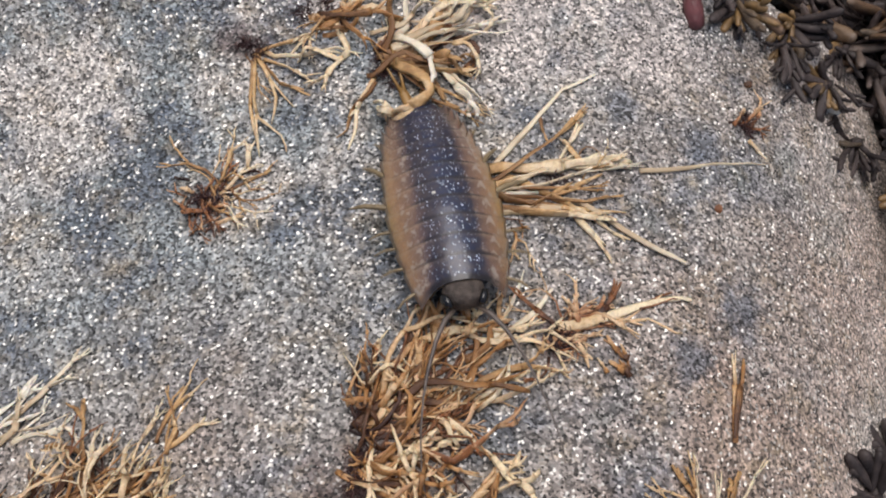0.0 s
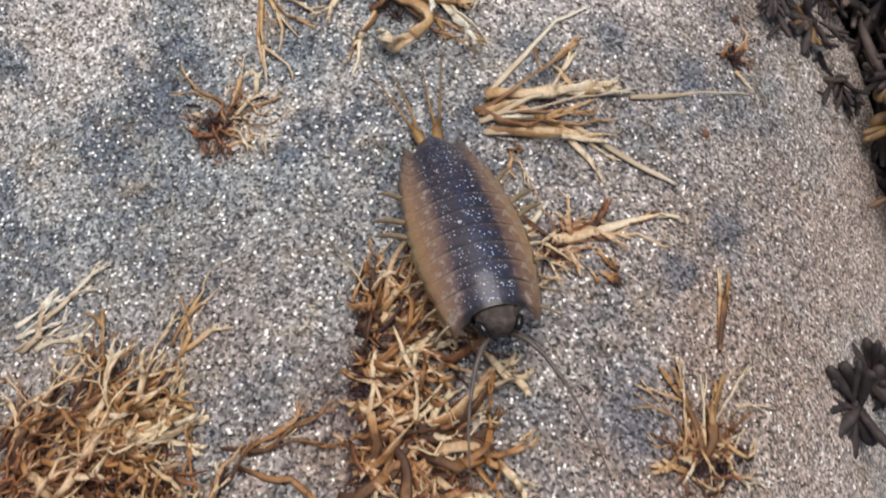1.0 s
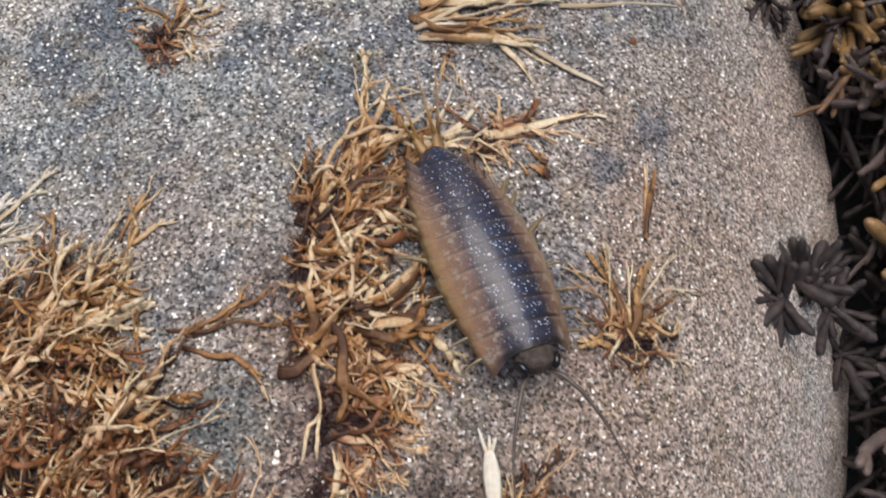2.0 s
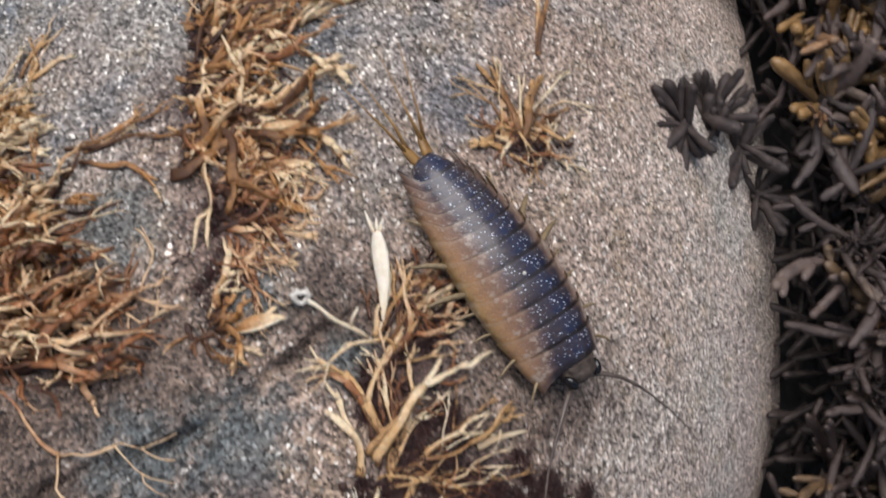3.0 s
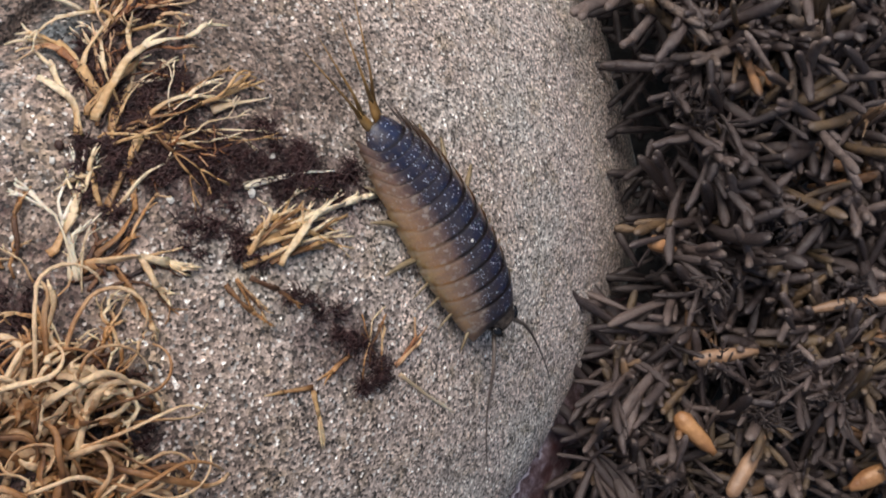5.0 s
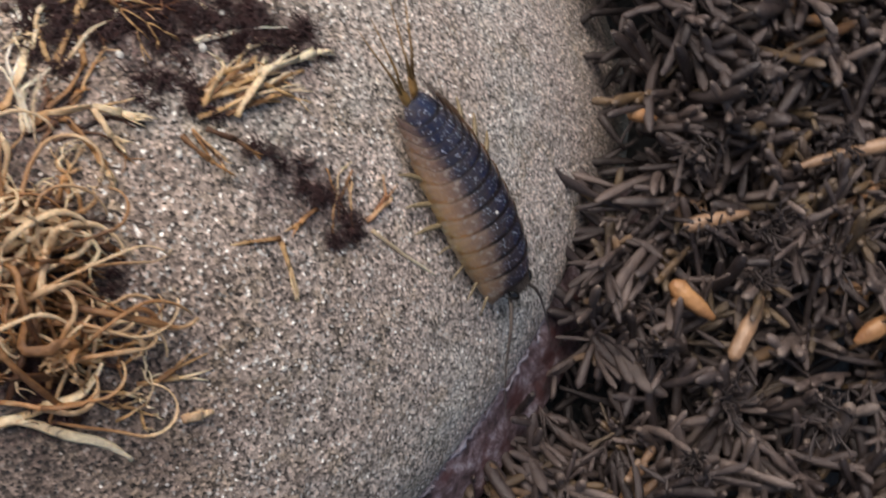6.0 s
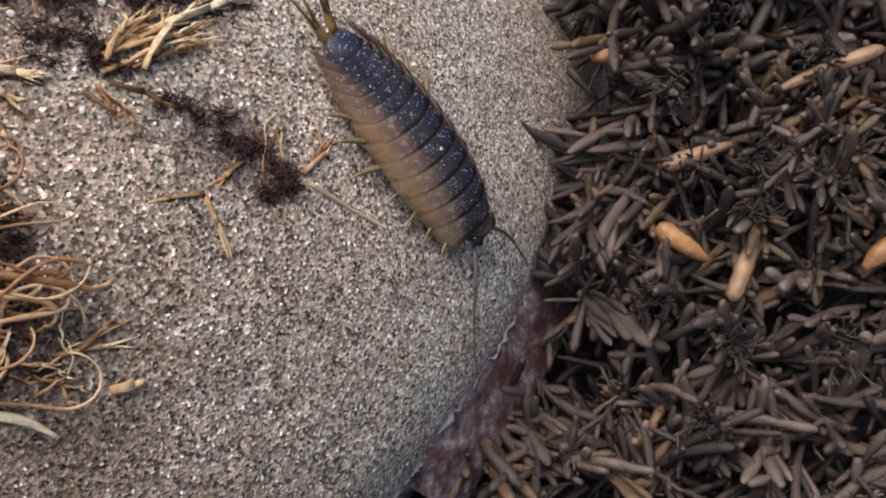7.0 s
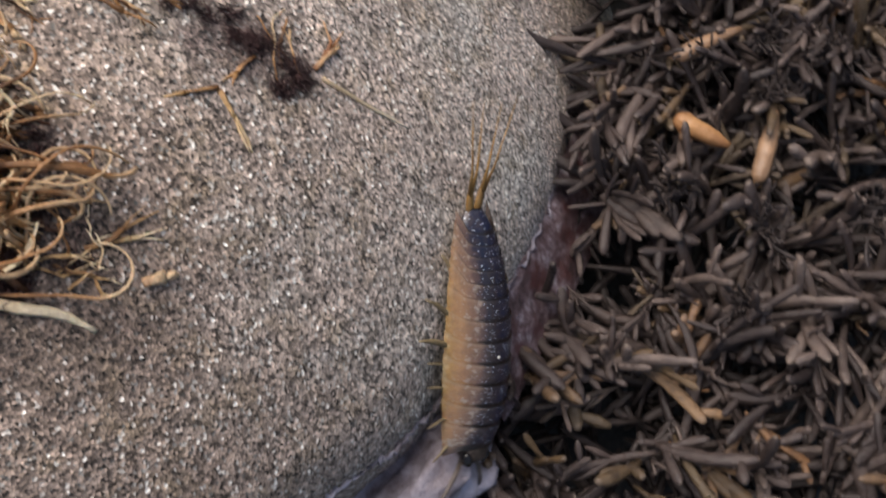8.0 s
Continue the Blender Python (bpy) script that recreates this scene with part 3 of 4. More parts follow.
# ---- dried weed on the boulder ----
def strand(rng, x, y, deg, length, wide, lift, curl, forks=2):
    """One flattened, kinked strand that follows the boulder's skin and forks again and again towards blunt tips."""
    g = Geo()

    def run(x, y, h0, a, left, wide, depth, root, t0, t1):
        seg = left * rng.uniform(0.4, 0.62) if depth else left
        n = max(4, int(seg / 0.75))
        wag, beat, slow = rng.uniform(0, 6.3), rng.uniform(3, 8), rng.gauss(0, curl)
        h1 = lift * rng.uniform(0.15, 1.15) if depth else lift * rng.choice((0.0, 0.2, 0.5, 1.1)) * rng.uniform(0.5, 1.2)
        arch = lift * rng.uniform(-0.1, 0.5)
        pts, w, t, tips = [], [], [], []
        for k in range(n + 1):
            f = k / n
            h = h0 + (h1 - h0) * f * f * (3 - 2 * f) + arch * math.sin(math.pi * f)
            pts.append((x, y, skin(x, y) + max(h, 0.05) + wide * 0.5 + rng.uniform(-0.07, 0.07)))
            s = wide * (0.9 + 0.14 * math.sin(wag + beat * f) + rng.uniform(-0.08, 0.08))
            if depth and f > 0.7:
                s *= 1 + 1.1 * (f - 0.7)
            if not depth:
                s *= 1.0 - 0.35 * f if f < 0.9 else 0.5
            w.append(max(s, 0.08))
            t.append(max(s * (0.42 if wide < 0.35 else 0.27), 0.06))
            tips.append(t0 + (t1 - t0) * f)
            step = seg / n
            a += slow * step / 7 + 0.3 * curl * math.sin(wag + beat * 1.3 * f) + rng.gauss(0, 0.03 + 0.13 * min(curl, 1.0))
            if rng.random() < 0.22 * step * min(1, curl * 2):
                a += rng.choice((-1, 1)) * rng.uniform(0.25, 0.75)
            x, y = x + math.cos(a) * step, y + math.sin(a) * step
        start = g.tube(pts, w, t, 6, rng.uniform(-1.8, 1.8), root, tips)
        if depth:
            end, rest = start + 6 * n, left - seg
            open_a, lean = rng.uniform(0.3, 0.85) * min(1.0, 0.12 + 1.5 * curl), rng.uniform(-0.2, 0.2) * min(1, 2 * curl)
            for side in (-1, 1):
                stub = rng.random() < 0.22
                run(*pts[-1][:2], h1, a + side * open_a / 2 + lean, rest * (rng.uniform(0.25, 0.45) if stub else rng.uniform(0.75, 1.1)), wide * rng.uniform(0.62, 0.88), 0 if stub else depth - 1, end + rng.randrange(6), t1, t1 + (1 - t1) * (0.8 if stub or depth == 1 else 0.5))

    run(x, y, 0.2, radians(deg), length, wide, forks, None, 0.0, 1.0 if forks == 0 else 0.5)
    return g


def tuft(seed, label, sprays, group="", name="dried_weed"):
    """sprays: base x, base y, direction, length, fan, count, half width, lift, curl, material."""
    rng = random.Random(seed)
    x0, y0 = sprays[0][:2]
    base = thing(name, label, "seaweed", pose(x0 * MM, y0 * MM, skin(x0, y0) * MM), group)
    back = base.matrix_basis.inverted()
    for bx, by, deg, length, fan, count, wide, lift, curl, mat in sprays:
        many = count if count < 3 else round(count * (2.1 if count >= 8 else 1.25))
        for k in range(many):
            loose = 0.25 if count < 3 else 0.6 + count * 0.10
            slim = 0.85 if count < 3 else 0.8 if count < 8 else 0.74
            turn = rng.uniform(-fan, fan) if k % 2 else rng.gauss(0, fan * 0.8)
            x, y, size = bx + rng.gauss(0, loose), by + rng.gauss(0, loose), rng.uniform(0.92, 1.03) if count < 3 else rng.uniform(0.5, 1.1)
            if count >= 8 and k % 5 in (1, 3):
                # a shorter sprig that starts further out
                go, size = length * rng.uniform(0.05, 0.5), rng.uniform(0.3, 0.6)
                x, y = x + go * math.cos(radians(deg + turn)), y + go * math.sin(radians(deg + turn))
                turn += rng.gauss(0, 20)
            if count >= 3:
                g = strand(rng, x, y, deg + turn, 1.12 * length * size, wide * slim * rng.choice((0.4, 0.5, 0.65, 0.8, 0.9, 1.1, 1.35)) * min(1, 0.5 + size), lift * rng.uniform(0.3, 1.5), curl * (1.05 if curl < 0.7 else 1.2), 3 if length * size > 10 else 2 if length * size > 4 else 1)
            else:
                g = strand(rng, x, y, deg + turn, length * size, wide * slim, lift * rng.uniform(0.3, 1.2), curl, 0 if mat is PALE or wide >= 0.8 else 1)
            part("strand", g, mat, base, at=back)
        if count >= 7:
            # the low dark strands from which the others rise, near black to stand in for shaded gaps
            for k in range(count):
                go, turn = length * rng.uniform(0, 0.4), rng.gauss(0, fan)
                x, y = bx + go * math.cos(radians(deg + turn)) + rng.gauss(0, 1.2), by + go * math.sin(radians(deg + turn)) + rng.gauss(0, 1.2)
                part("root_strand", strand(rng, x, y, deg + rng.gauss(0, 18 + fan), length * rng.uniform(0.25, 0.55), wide * 0.6, 0.4, curl * 1.5, 2), ROOT, base, "dark rusty root strand", back)
    return base


def loops(seed, base, count, x0, x1, y0, y1):
    """Stiff cords that curl back on themselves, added to a tuft."""
    rng = random.Random(seed)
    back = base.matrix_basis.inverted()
    for _ in range(count):
        x, y, a = rng.uniform(x0, x1), rng.uniform(y0, y1), rng.uniform(-0.6, 1.9)
        bend, r, rise = rng.choice((-1, 1)), rng.uniform(1.1, 3.2), rng.uniform(1.5, 6)
        stem, turn = rng.uniform(5, 12), rng.uniform(1.0, 3.6)
        pts, w, n, fat = [], [], 20, rng.choice((0.18, 0.22, 0.28, 0.38))
        total = stem + r * turn
        for k in range(n + 1):
            d = total * k / n
            pts.append((x, y, skin(x, y) + 0.5 + rise * math.sin(2.6 * k / n)))
            w.append(fat * rng.uniform(0.85, 1.15) * (1 if k < n - 3 else 0.7))
            a += (bend / r if d > stem else rng.gauss(0, 0.06)) * total / n
            x, y = x + math.cos(a) * total / n, y + math.sin(a) * total / n
        g = Geo()
        g.tube(pts, w, [0.7 * c for c in w], 7, rng.uniform(-1.5, 1.5))
        part("curled_cord", g, CORD, base, at=back)


GROUP = "dried weed tufts on the boulder"
tuft(1, "golden dried weed with curled strands on the boulder", [
    (-7.3, 25.8, 11, 17, 14, 7, 0.8, 2.2, 0.5, STRAW), (-8, 29, 6, 18, 10, 6, 0.75, 2.5, 0.3, PALE), (-6, 29, 4, 17.5, 6, 2, 0.6, 2, 0.2, PALE), (-7.3, 26.6, -43, 15, 10, 4, 0.6, 1, 0.25, STRAW), (-9.2, 23.3, -110, 12, 6, 2, 0.5, 0.8, 0.3, STRAW),
    (-14.5, 32.5, -172, 8, 30, 3, 0.45, 1, 0.4, STRAW), (-17.7, 31.7, 7, 15, 15, 6, 0.5, 1.5, 0.5, GOLD)], GROUP)
tuft(2, "thin forked straw-coloured weed on the boulder", [
    (-25.9, 27.2, -100, 16, 5, 2, 0.4, 0.8, 0.15, STRAW), (-25.9, 27.2, -63, 11, 5, 2, 0.45, 0.8, 0.15, STRAW), (-25.5, 27.2, -22, 12.5, 8, 3, 0.42, 0.8, 0.3, STRAW)], GROUP)
tuft(3, "small dark-rooted weed rosette with straw tips", [
    (-30, 7.6, 13, 9, 60, 8, 0.4, 1.2, 0.5, STRAW), (-31, 6, 60, 5, 180, 10, 0.35, 1, 0.6, RUST)], GROUP)
tuft(4, "long pale straw-like weed stalk", [(6.1, 10.5, 49, 22.5, 1, 1, 0.55, 0.8, 0.03, PALE), (13, 18, -70, 4, 5, 1, 0.4, 0.5, 0.1, STRAW)], GROUP)
tuft(5, "bundle of long straw-coloured weed stalks", [
    (5.6, 7.9, 8, 20, 3, 4, 0.8, 1.6, 0.08, STRAW), (6, 7.5, 7, 20, 3, 3, 0.8, 1.2, 0.08, PALE), (8, 6.5, -1, 22, 2, 3, 0.7, 1, 0.05, STRAW), (18, 10, 40, 7, 30, 3, 0.45, 1.5, 1.2, STRAW), (16, 7, -6, 20, 2, 1, 0.55, 0.6, 0.05, PALE), (26.6, 10.8, 4, 21, 1, 1, 0.45, 0.6, 0.04, PALE), (8, 4, -30, 6, 40, 4, 0.4, 1, 0.6, GOLD)], GROUP)
tuft(6, "small dark weed scrap with a pale tip", [(43.9, 18.7, 37, 6.5, 25, 4, 0.5, 0.8, 0.3, RUST), (44.8, 15.3, -51, 4, 5, 1, 0.4, 0.5, 0.2, STRAW)], GROUP)
tuft(7, "rusty weed sprig with one long thin stalk", [
    (14, -9.6, 2, 19, 1, 1, 0.9, 0.8, 0.05, STRAW), (14, -10, 1, 17, 2, 2, 0.35, 0.8, 0.08, RUST), (16, -9, 16, 9, 8, 4, 0.45, 0.8, 0.2, RUST), (14.1, -9.4, 87, 8, 30, 6, 0.4, 1.2, 0.4, RUST), (5.9, -11.6, 42, 10.5, 5, 2, 0.6, 0.8, 0.15, PALE), (13, -12, -20, 6, 60, 6, 0.4, 1, 0.6, RUST)], GROUP)
tuft(88, "dense golden-brown weed tuft with tangled strands", [
    (-9.2, -20.2, 60, 11, 30, 12, 0.5, 2, 0.4, GOLD), (-9.2, -19.4, 34, 24, 14, 9, 0.6, 2, 0.35, GOLD), (-8, -22.6, 16, 17, 14, 9, 0.55, 2, 0.35, RUST), (-9.0, -24.8, -4, 12, 22, 10, 0.6, 2, 0.4, GOLD), (-8.6, -24, 150, 4, 60, 6, 0.4, 1.5, 0.8, GOLD), (4, -18, 30, 12, 8, 4, 0.7, 1.6, 0.25, STRAW)], GROUP)
tuft(9, "broad golden-brown weed tuft with flat straps", [
    (-8.9, -34.4, 7, 21, 18, 16, 0.8, 2.2, 0.35, GOLD), (-9, -31, 12, 9, 25, 8, 0.55, 2, 0.45, RUST), (-3.9, -41.5, 22, 12, 26, 9, 0.5, 2, 0.5, RUST), (-8, -33, 200, 4, 50, 5, 0.4, 1.2, 0.8, GOLD)], GROUP)
tuft(10, "rusty weed tuft beside a crack in the boulder", [
    (-4.5, -44.6, 6, 11, 35, 10, 0.5, 1.8, 0.5, RUST), (-4.8, -49.7, -14, 8, 36, 8, 0.5, 1.4, 0.5, RUST), (-6.2, -57.5, 1, 7, 60, 8, 0.55, 1.5, 0.7, GOLD)], GROUP)
tuft(11, "large pale golden weed tuft spreading over the boulder", [
    (-43, -32.5, 33, 16, 10, 12, 0.62, 2.5, 0.35, STRAW), (-43, -35.5, 21, 15, 18, 14, 0.62, 3, 0.4, GOLD), (-54, -42, 27, 20, 14, 14, 0.6, 3, 0.4, RUST), (-52, -35, 33, 16, 12, 10, 0.6, 3, 0.4, GOLD), (-23.3, -34.4, 6, 13, 12, 4, 0.45, 1, 0.3, GOLD), (-44, -40, 22, 17, 20, 14, 0.6, 3, 0.45, RUST)], GROUP)
tuft(12, "large rusty weed tuft of long curling strands", [
    (-35.5, -45.3, 18, 20, 18, 12, 0.65, 4, 0.45, GOLD), (-31.3, -58.2, 20, 21, 22, 16, 0.7, 4, 0.45, RUST), (-34.9, -52.8, 33, 15, 25, 14, 0.65, 5, 0.5, RUST), (-42, -56, 35, 19, 30, 14, 0.65, 4, 0.5, RUST), (-38, -60, 55, 16, 30, 10, 0.65, 5, 0.5, GOLD)], GROUP)
tuft(13, "small spread of pale branched weed", [(-53.8, -21.9, 20, 10, 22, 6, 0.45, 1.2, 0.3, PALE), (-33.3, -23.7, 48, 8.5, 15, 4, 0.45, 1, 0.3, STRAW)], GROUP)
tuft(14, "spiky straw-coloured weed tuft with a dark root", [
    (31.6, -35.8, 96, 13.5, 5, 4, 0.5, 1.5, 0.15, STRAW), (32, -35.8, 39, 13, 6, 4, 0.6, 1.5, 0.15, STRAW), (31, -36.5, 60, 7, 60, 8, 0.4, 1, 0.4, RUST), (32, -35.8, -26, 8.5, 30, 7, 0.5, 1.5, 0.4, STRAW), (30, -36, 180, 5, 50, 6, 0.5, 1.5, 0.4, STRAW)], GROUP)
tuft(15, "thin brown weed stick lying on the boulder", [(36.2, -24, 83, 11, 2, 2, 0.5, 0.5, 0.1, GOLD)], GROUP)
tuft(16, "tiny olive weed scrap", [(22, -14.7, 137, 3.5, 40, 4, 0.5, 0.6, 0.3, GOLD)], GROUP)
tuft(17, "rusty and straw-coloured weed strands beside the crack", [
    (12, -60, 78, 9, 8, 2, 0.5, 1, 0.2, STRAW), (14.2, -61.1, 49, 10, 16, 6, 0.5, 1.4, 0.4, STRAW), (14.2, -61.1, 49, 9, 25, 9, 0.4, 1.2, 0.4, RUST), (15.5, -54.6, 9, 8, 25, 8, 0.45, 1.2, 0.5, RUST)], GROUP)
tuft(18, "straw and rust weed strands round a dark root", [
    (11.3, -73.2, 67, 15, 9, 7, 0.55, 1.6, 0.3, STRAW), (11.5, -70, 80, 9, 30, 6, 0.45, 1.4, 0.5, RUST), (13.1, -74.7, 7, 15.5, 6, 4, 0.42, 1.4, 0.3, STRAW), (22, -73.5, 6, 6.5, 3, 1, 0.7, 0.8, 0.1, PALE), (14, -75.1, -8, 15.5, 6, 4, 0.4, 1.3, 0.3, STRAW), (13, -76, 0, 12, 30, 5, 0.35, 1.2, 0.5, RUST),
    (24.3, -82.5, 5, 9.5, 3, 1, 0.5, 0.6, 0.15, PALE), (10.4, -83.5, 68, 10, 8, 3, 0.4, 1, 0.15, STRAW)], GROUP)
tuft(19, "fan of golden weed stalks on a dark root", [
    (24.3, -89.9, 12, 15, 4, 6, 0.5, 1.2, 0.08, STRAW), (24.3, -89.6, 39, 10, 10, 6, 0.42, 1, 0.25, STRAW), (22, -92, -55, 6, 10, 4, 0.5, 1, 0.2, GOLD)], GROUP)
tuft(20, "straggling straw weed at the tuft's edge", [
    (7.5, -90.1, 87, 12.5, 5, 3, 0.32, 1, 0.15, PALE), (7.6, -89.5, 21, 11, 18, 7, 0.45, 1, 0.4, GOLD), (1, -88, 110, 8, 30, 4, 0.45, 1, 0.4, GOLD)], GROUP)
curly = tuft(21, "curly golden weed tuft with looping strands", [
    (2, -106, 55, 14, 18, 10, 0.8, 4, 1.3, CORD), (5.4, -99.3, -6, 11, 28, 8, 0.5, 2.5, 1.0, GOLD), (-2.7, -117.2, 9, 12.5, 4, 2, 0.8, 2, 0.3, STRAW), (4.7, -114, 61, 9, 30, 9, 0.55, 2.5, 1.3, GOLD), (-2, -105, 33, 18, 22, 8, 0.8, 4, 1.2, CORD), (7, -117, 20, 8, 40, 5, 0.45, 1.5, 0.8, STRAW)], GROUP)
loops(77, curly, 34, -7, 5, -110, -99)
loops(78, curly, 16, -3, 5, -120, -111)
tuft(22, "small forked twig of weed", [(31, -104.3, 202, 5.2, 1, 1, 0.4, 0.5, 0.15, GOLD), (26.2, -106.3, -96, 7, 3, 1, 0.42, 0.5, 0.2, STRAW), (26.2, -106.3, 172, 5.2, 3, 1, 0.4, 0.4, 0.2, STRAW)], GROUP)
tuft(23, "short weed stalk with a pale end beside dark turf", [(36.1, -107.2, -65, 9, 2, 1, 0.4, 0.5, 0.08, PALE), (35.4, -106.0, 24, 7, 5, 2, 0.4, 0.6, 0.1, RUST), (33.5, -107, 80, 8, 12, 3, 0.25, 0.6, 0.2, GOLD)], GROUP)
tuft(25, "olive stalks of weed with a pale knob", [(-5.8, -83, -58, 10, 3, 2, 0.55, 0.8, 0.06, GOLD), (-2.5, -84.9, -38, 5, 4, 2, 0.45, 0.6, 0.1, GOLD), (-1.2, -89.8, 30, 1.6, 4, 1, 0.5, 0.4, 0.1, PALE)], GROUP)
tuft(24, "brown weed flake and a forked twig", [(12.1, -122.5, -6, 4.8, 6, 1, 0.7, 0.4, 0.1, RUST), (9.5, -117.4, -8, 7.5, 15, 2, 0.35, 0.6, 0.2, STRAW)], GROUP)


# ---- turf, barnacles and pebbles on the boulder ----
def turf(seed, x0, y0, rx, ry, deg, count, tall=1.2):
    """A patch of short dark fibres."""
    rng, g = random.Random(seed), Geo()
    ca, sa = math.cos(radians(deg)), math.sin(radians(deg))
    clumps = [(rng.gauss(0, 0.55) * rx, rng.gauss(0, 0.55) * ry) for _ in range(max(4, int(rx * ry)))]
    for _ in range(count // 2):
        cu, cv = rng.choice(clumps)
        u, v = cu + rng.gauss(0, 0.36), cv + rng.gauss(0, 0.36)
        x, y = x0 + u * ca - v * sa, y0 + u * sa + v * ca
        a, l, h = rng.uniform(0, 6.28), rng.uniform(0.5, 1.9), rng.uniform(0.05, tall) ** 1.5
        pts = [(x + l * f * math.cos(a + f), y + l * f * math.sin(a + f), skin(x + l * f * math.cos(a + f), y + l * f * math.sin(a + f)) + h * math.sin(2.2 * f)) for f in (0, 0.33, 0.66, 1)]
        g.tube(pts, [0.09, 0.08, 0.06, 0.03], None, 3)
    tagged(new("algal_turf", g.mesh("algal_turf", TURF)), "short dark red algal turf on the boulder", "seaweed", "algal turf patches", "stuff")


# dark patches beneath tufts also stand in for shade between the strands
for n, spot in enumerate(((16, -78, 6, 3.5, -10, 2600), (24, -80.5, 8, 3.5, -8, 3400), (17, -72, 5, 3, 20, 1300), (12, -79, 3, 5, 0, 1200), (32, -83, 5, 2.5, -20, 1200), (13, -70, 2.5, 6, 0, 900), (20, -86, 6, 2.5, 10, 800), (27.5, -96.5, 2.5, 1.0, -50, 250), (30.5, -101, 4.2, 0.6, -44, 420), (34.5, -106, 2.4, 2, 30, 500),
                          (-31, 6.5, 2.6, 2.8, 0, 500), (-26.5, 28, 2, 1.5, 0, 250), (-17, 33, 4, 2, 0, 350), (-8, 24.5, 2, 2.5, 0, 250), (32, -36.5, 3.5, 2, 0, 500), (14, -10.5, 3, 1.5, 0, 350),
                          (-8.5, -24, 2.5, 5, 0, 600), (-7.5, -36, 3, 3, 0, 500), (-3, -43, 5, 3, 0, 700), (-6, -52, 3, 5, 0, 500), (-7, -79, 3, 2, 0, 350), (1, -92, 4, 3, 20, 450), (24.5, -90, 2.5, 1.2, 0, 250),
                          (11, -66, 1.6, 6, 0, 500), (16, -62, 5, 2, 30, 500), (20, -57, 5, 2, 10, 450), (3, -107, 7, 8, 0, 2600), (-3, -101, 6, 5, 0, 1600), (3, -116, 5, 4, 0, 1200), (-36, -52, 10, 9, 0, 1500), (44.5, 18.5, 1.2, 1.2, 0, 150), (15.5, 9, 1.5, 1, 0, 80))):
    turf(100 + n, *spot)


def pebble(name, label, x, y, r, material, flat=0.6, category="pebble"):
    g = Geo()
    ball(g, (0, 0, 0), (r, r * 0.8, r * flat), 10)
    rng = random.Random(int(x * 10))
    g.v = [Vector(p) * rng.uniform(0.9, 1.1) for p in g.v]
    ob = new(name, g.mesh(name, material))
    ob.matrix_basis = pose(x * MM, y * MM, (skin(x, y) + r * 0.3) * MM, 0, 0, x * 40)
    tagged(ob, label, category)


for x, y, r in ((16.8, -83, 0.55), (24.7, -83.4, 0.6), (19.6, -95, 0.42), (46.9, -101.6, 0.4), (27.5, -79.5, 0.45), (16.5, -74, 0.35)):
    pebble("white_barnacle", "tiny white barnacle on the boulder", x, y, r, LIME, category="barnacle")
for x, y, r in ((6.5, -76.9, 0.4), (2.1, -84.4, 0.35), (22, -120, 0.4), (12, -100, 0.35), (30, -116, 0.3), (41, -112, 0.35), (4, -70, 0.35), (-14, -12, 0.35), (-30, -8, 0.4), (22, 26, 0.35)):
    pebble("white_grain", "single coarse white grain on the boulder", x, y, r, LIME, category="grain")
pebble("orange_grain", "single coarse orange grain on the boulder", 7.3, -75.3, 0.65, RUST, category="grain")
pebble("white_pebble", "small white quartz pebble lying on the boulder", 62.5, 22.5, 1.5, LIME)
pebble("orange_pebble", "tiny orange grain of weed", 45.5, 24.5, 0.7, GOLD)
pebble("red_pebble", "tiny reddish grain on the boulder", 38, 5.5, 0.7, RUST)


def bleached_blade():
    """A flat blade, narrow below, broad above and frayed at its end."""
    base = thing("dried_weed", "broad bleached blade of weed with a frayed end", "seaweed", pose(12.2 * MM, -60 * MM, skin(12.2, -60) * MM), GROUP)
    g, pts, w = Geo(), [], []
    for f, k in ((0, 0.22), (0.15, 0.3), (0.32, 0.5), (0.5, 0.8), (0.65, 1.0), (0.78, 1.08), (0.88, 0.95), (0.95, 0.75), (1.0, 0.55)):
        x, y = 12.2 + 0.9 * f + 0.5 * math.sin(4 * f), -60 + 12.2 * f
        pts.append((x, y, skin(x, y) + 0.4 + 2.4 * f))
        w.append(k)
    start = g.tube(pts, w, [0.16 + 0.1 * k for k in w], 8, 0.5)
    for side, long in ((-1.3, 2.6), (0.1, 1.7), (1.0, 1.5)):
        x, y, z = pts[-1]
        g.tube([(x + side * 0.35, y, z), (x + side * 0.6, y + long * 0.5, z + 0.2), (x + side * 0.9, y + long, z - 0.1)], [0.3, 0.22, 0.08], [0.15, 0.12, 0.06], 6, 0.0, start + 8 * 8)
    part("blade", g, PALE, base, at=base.matrix_basis.inverted())


bleached_blade()


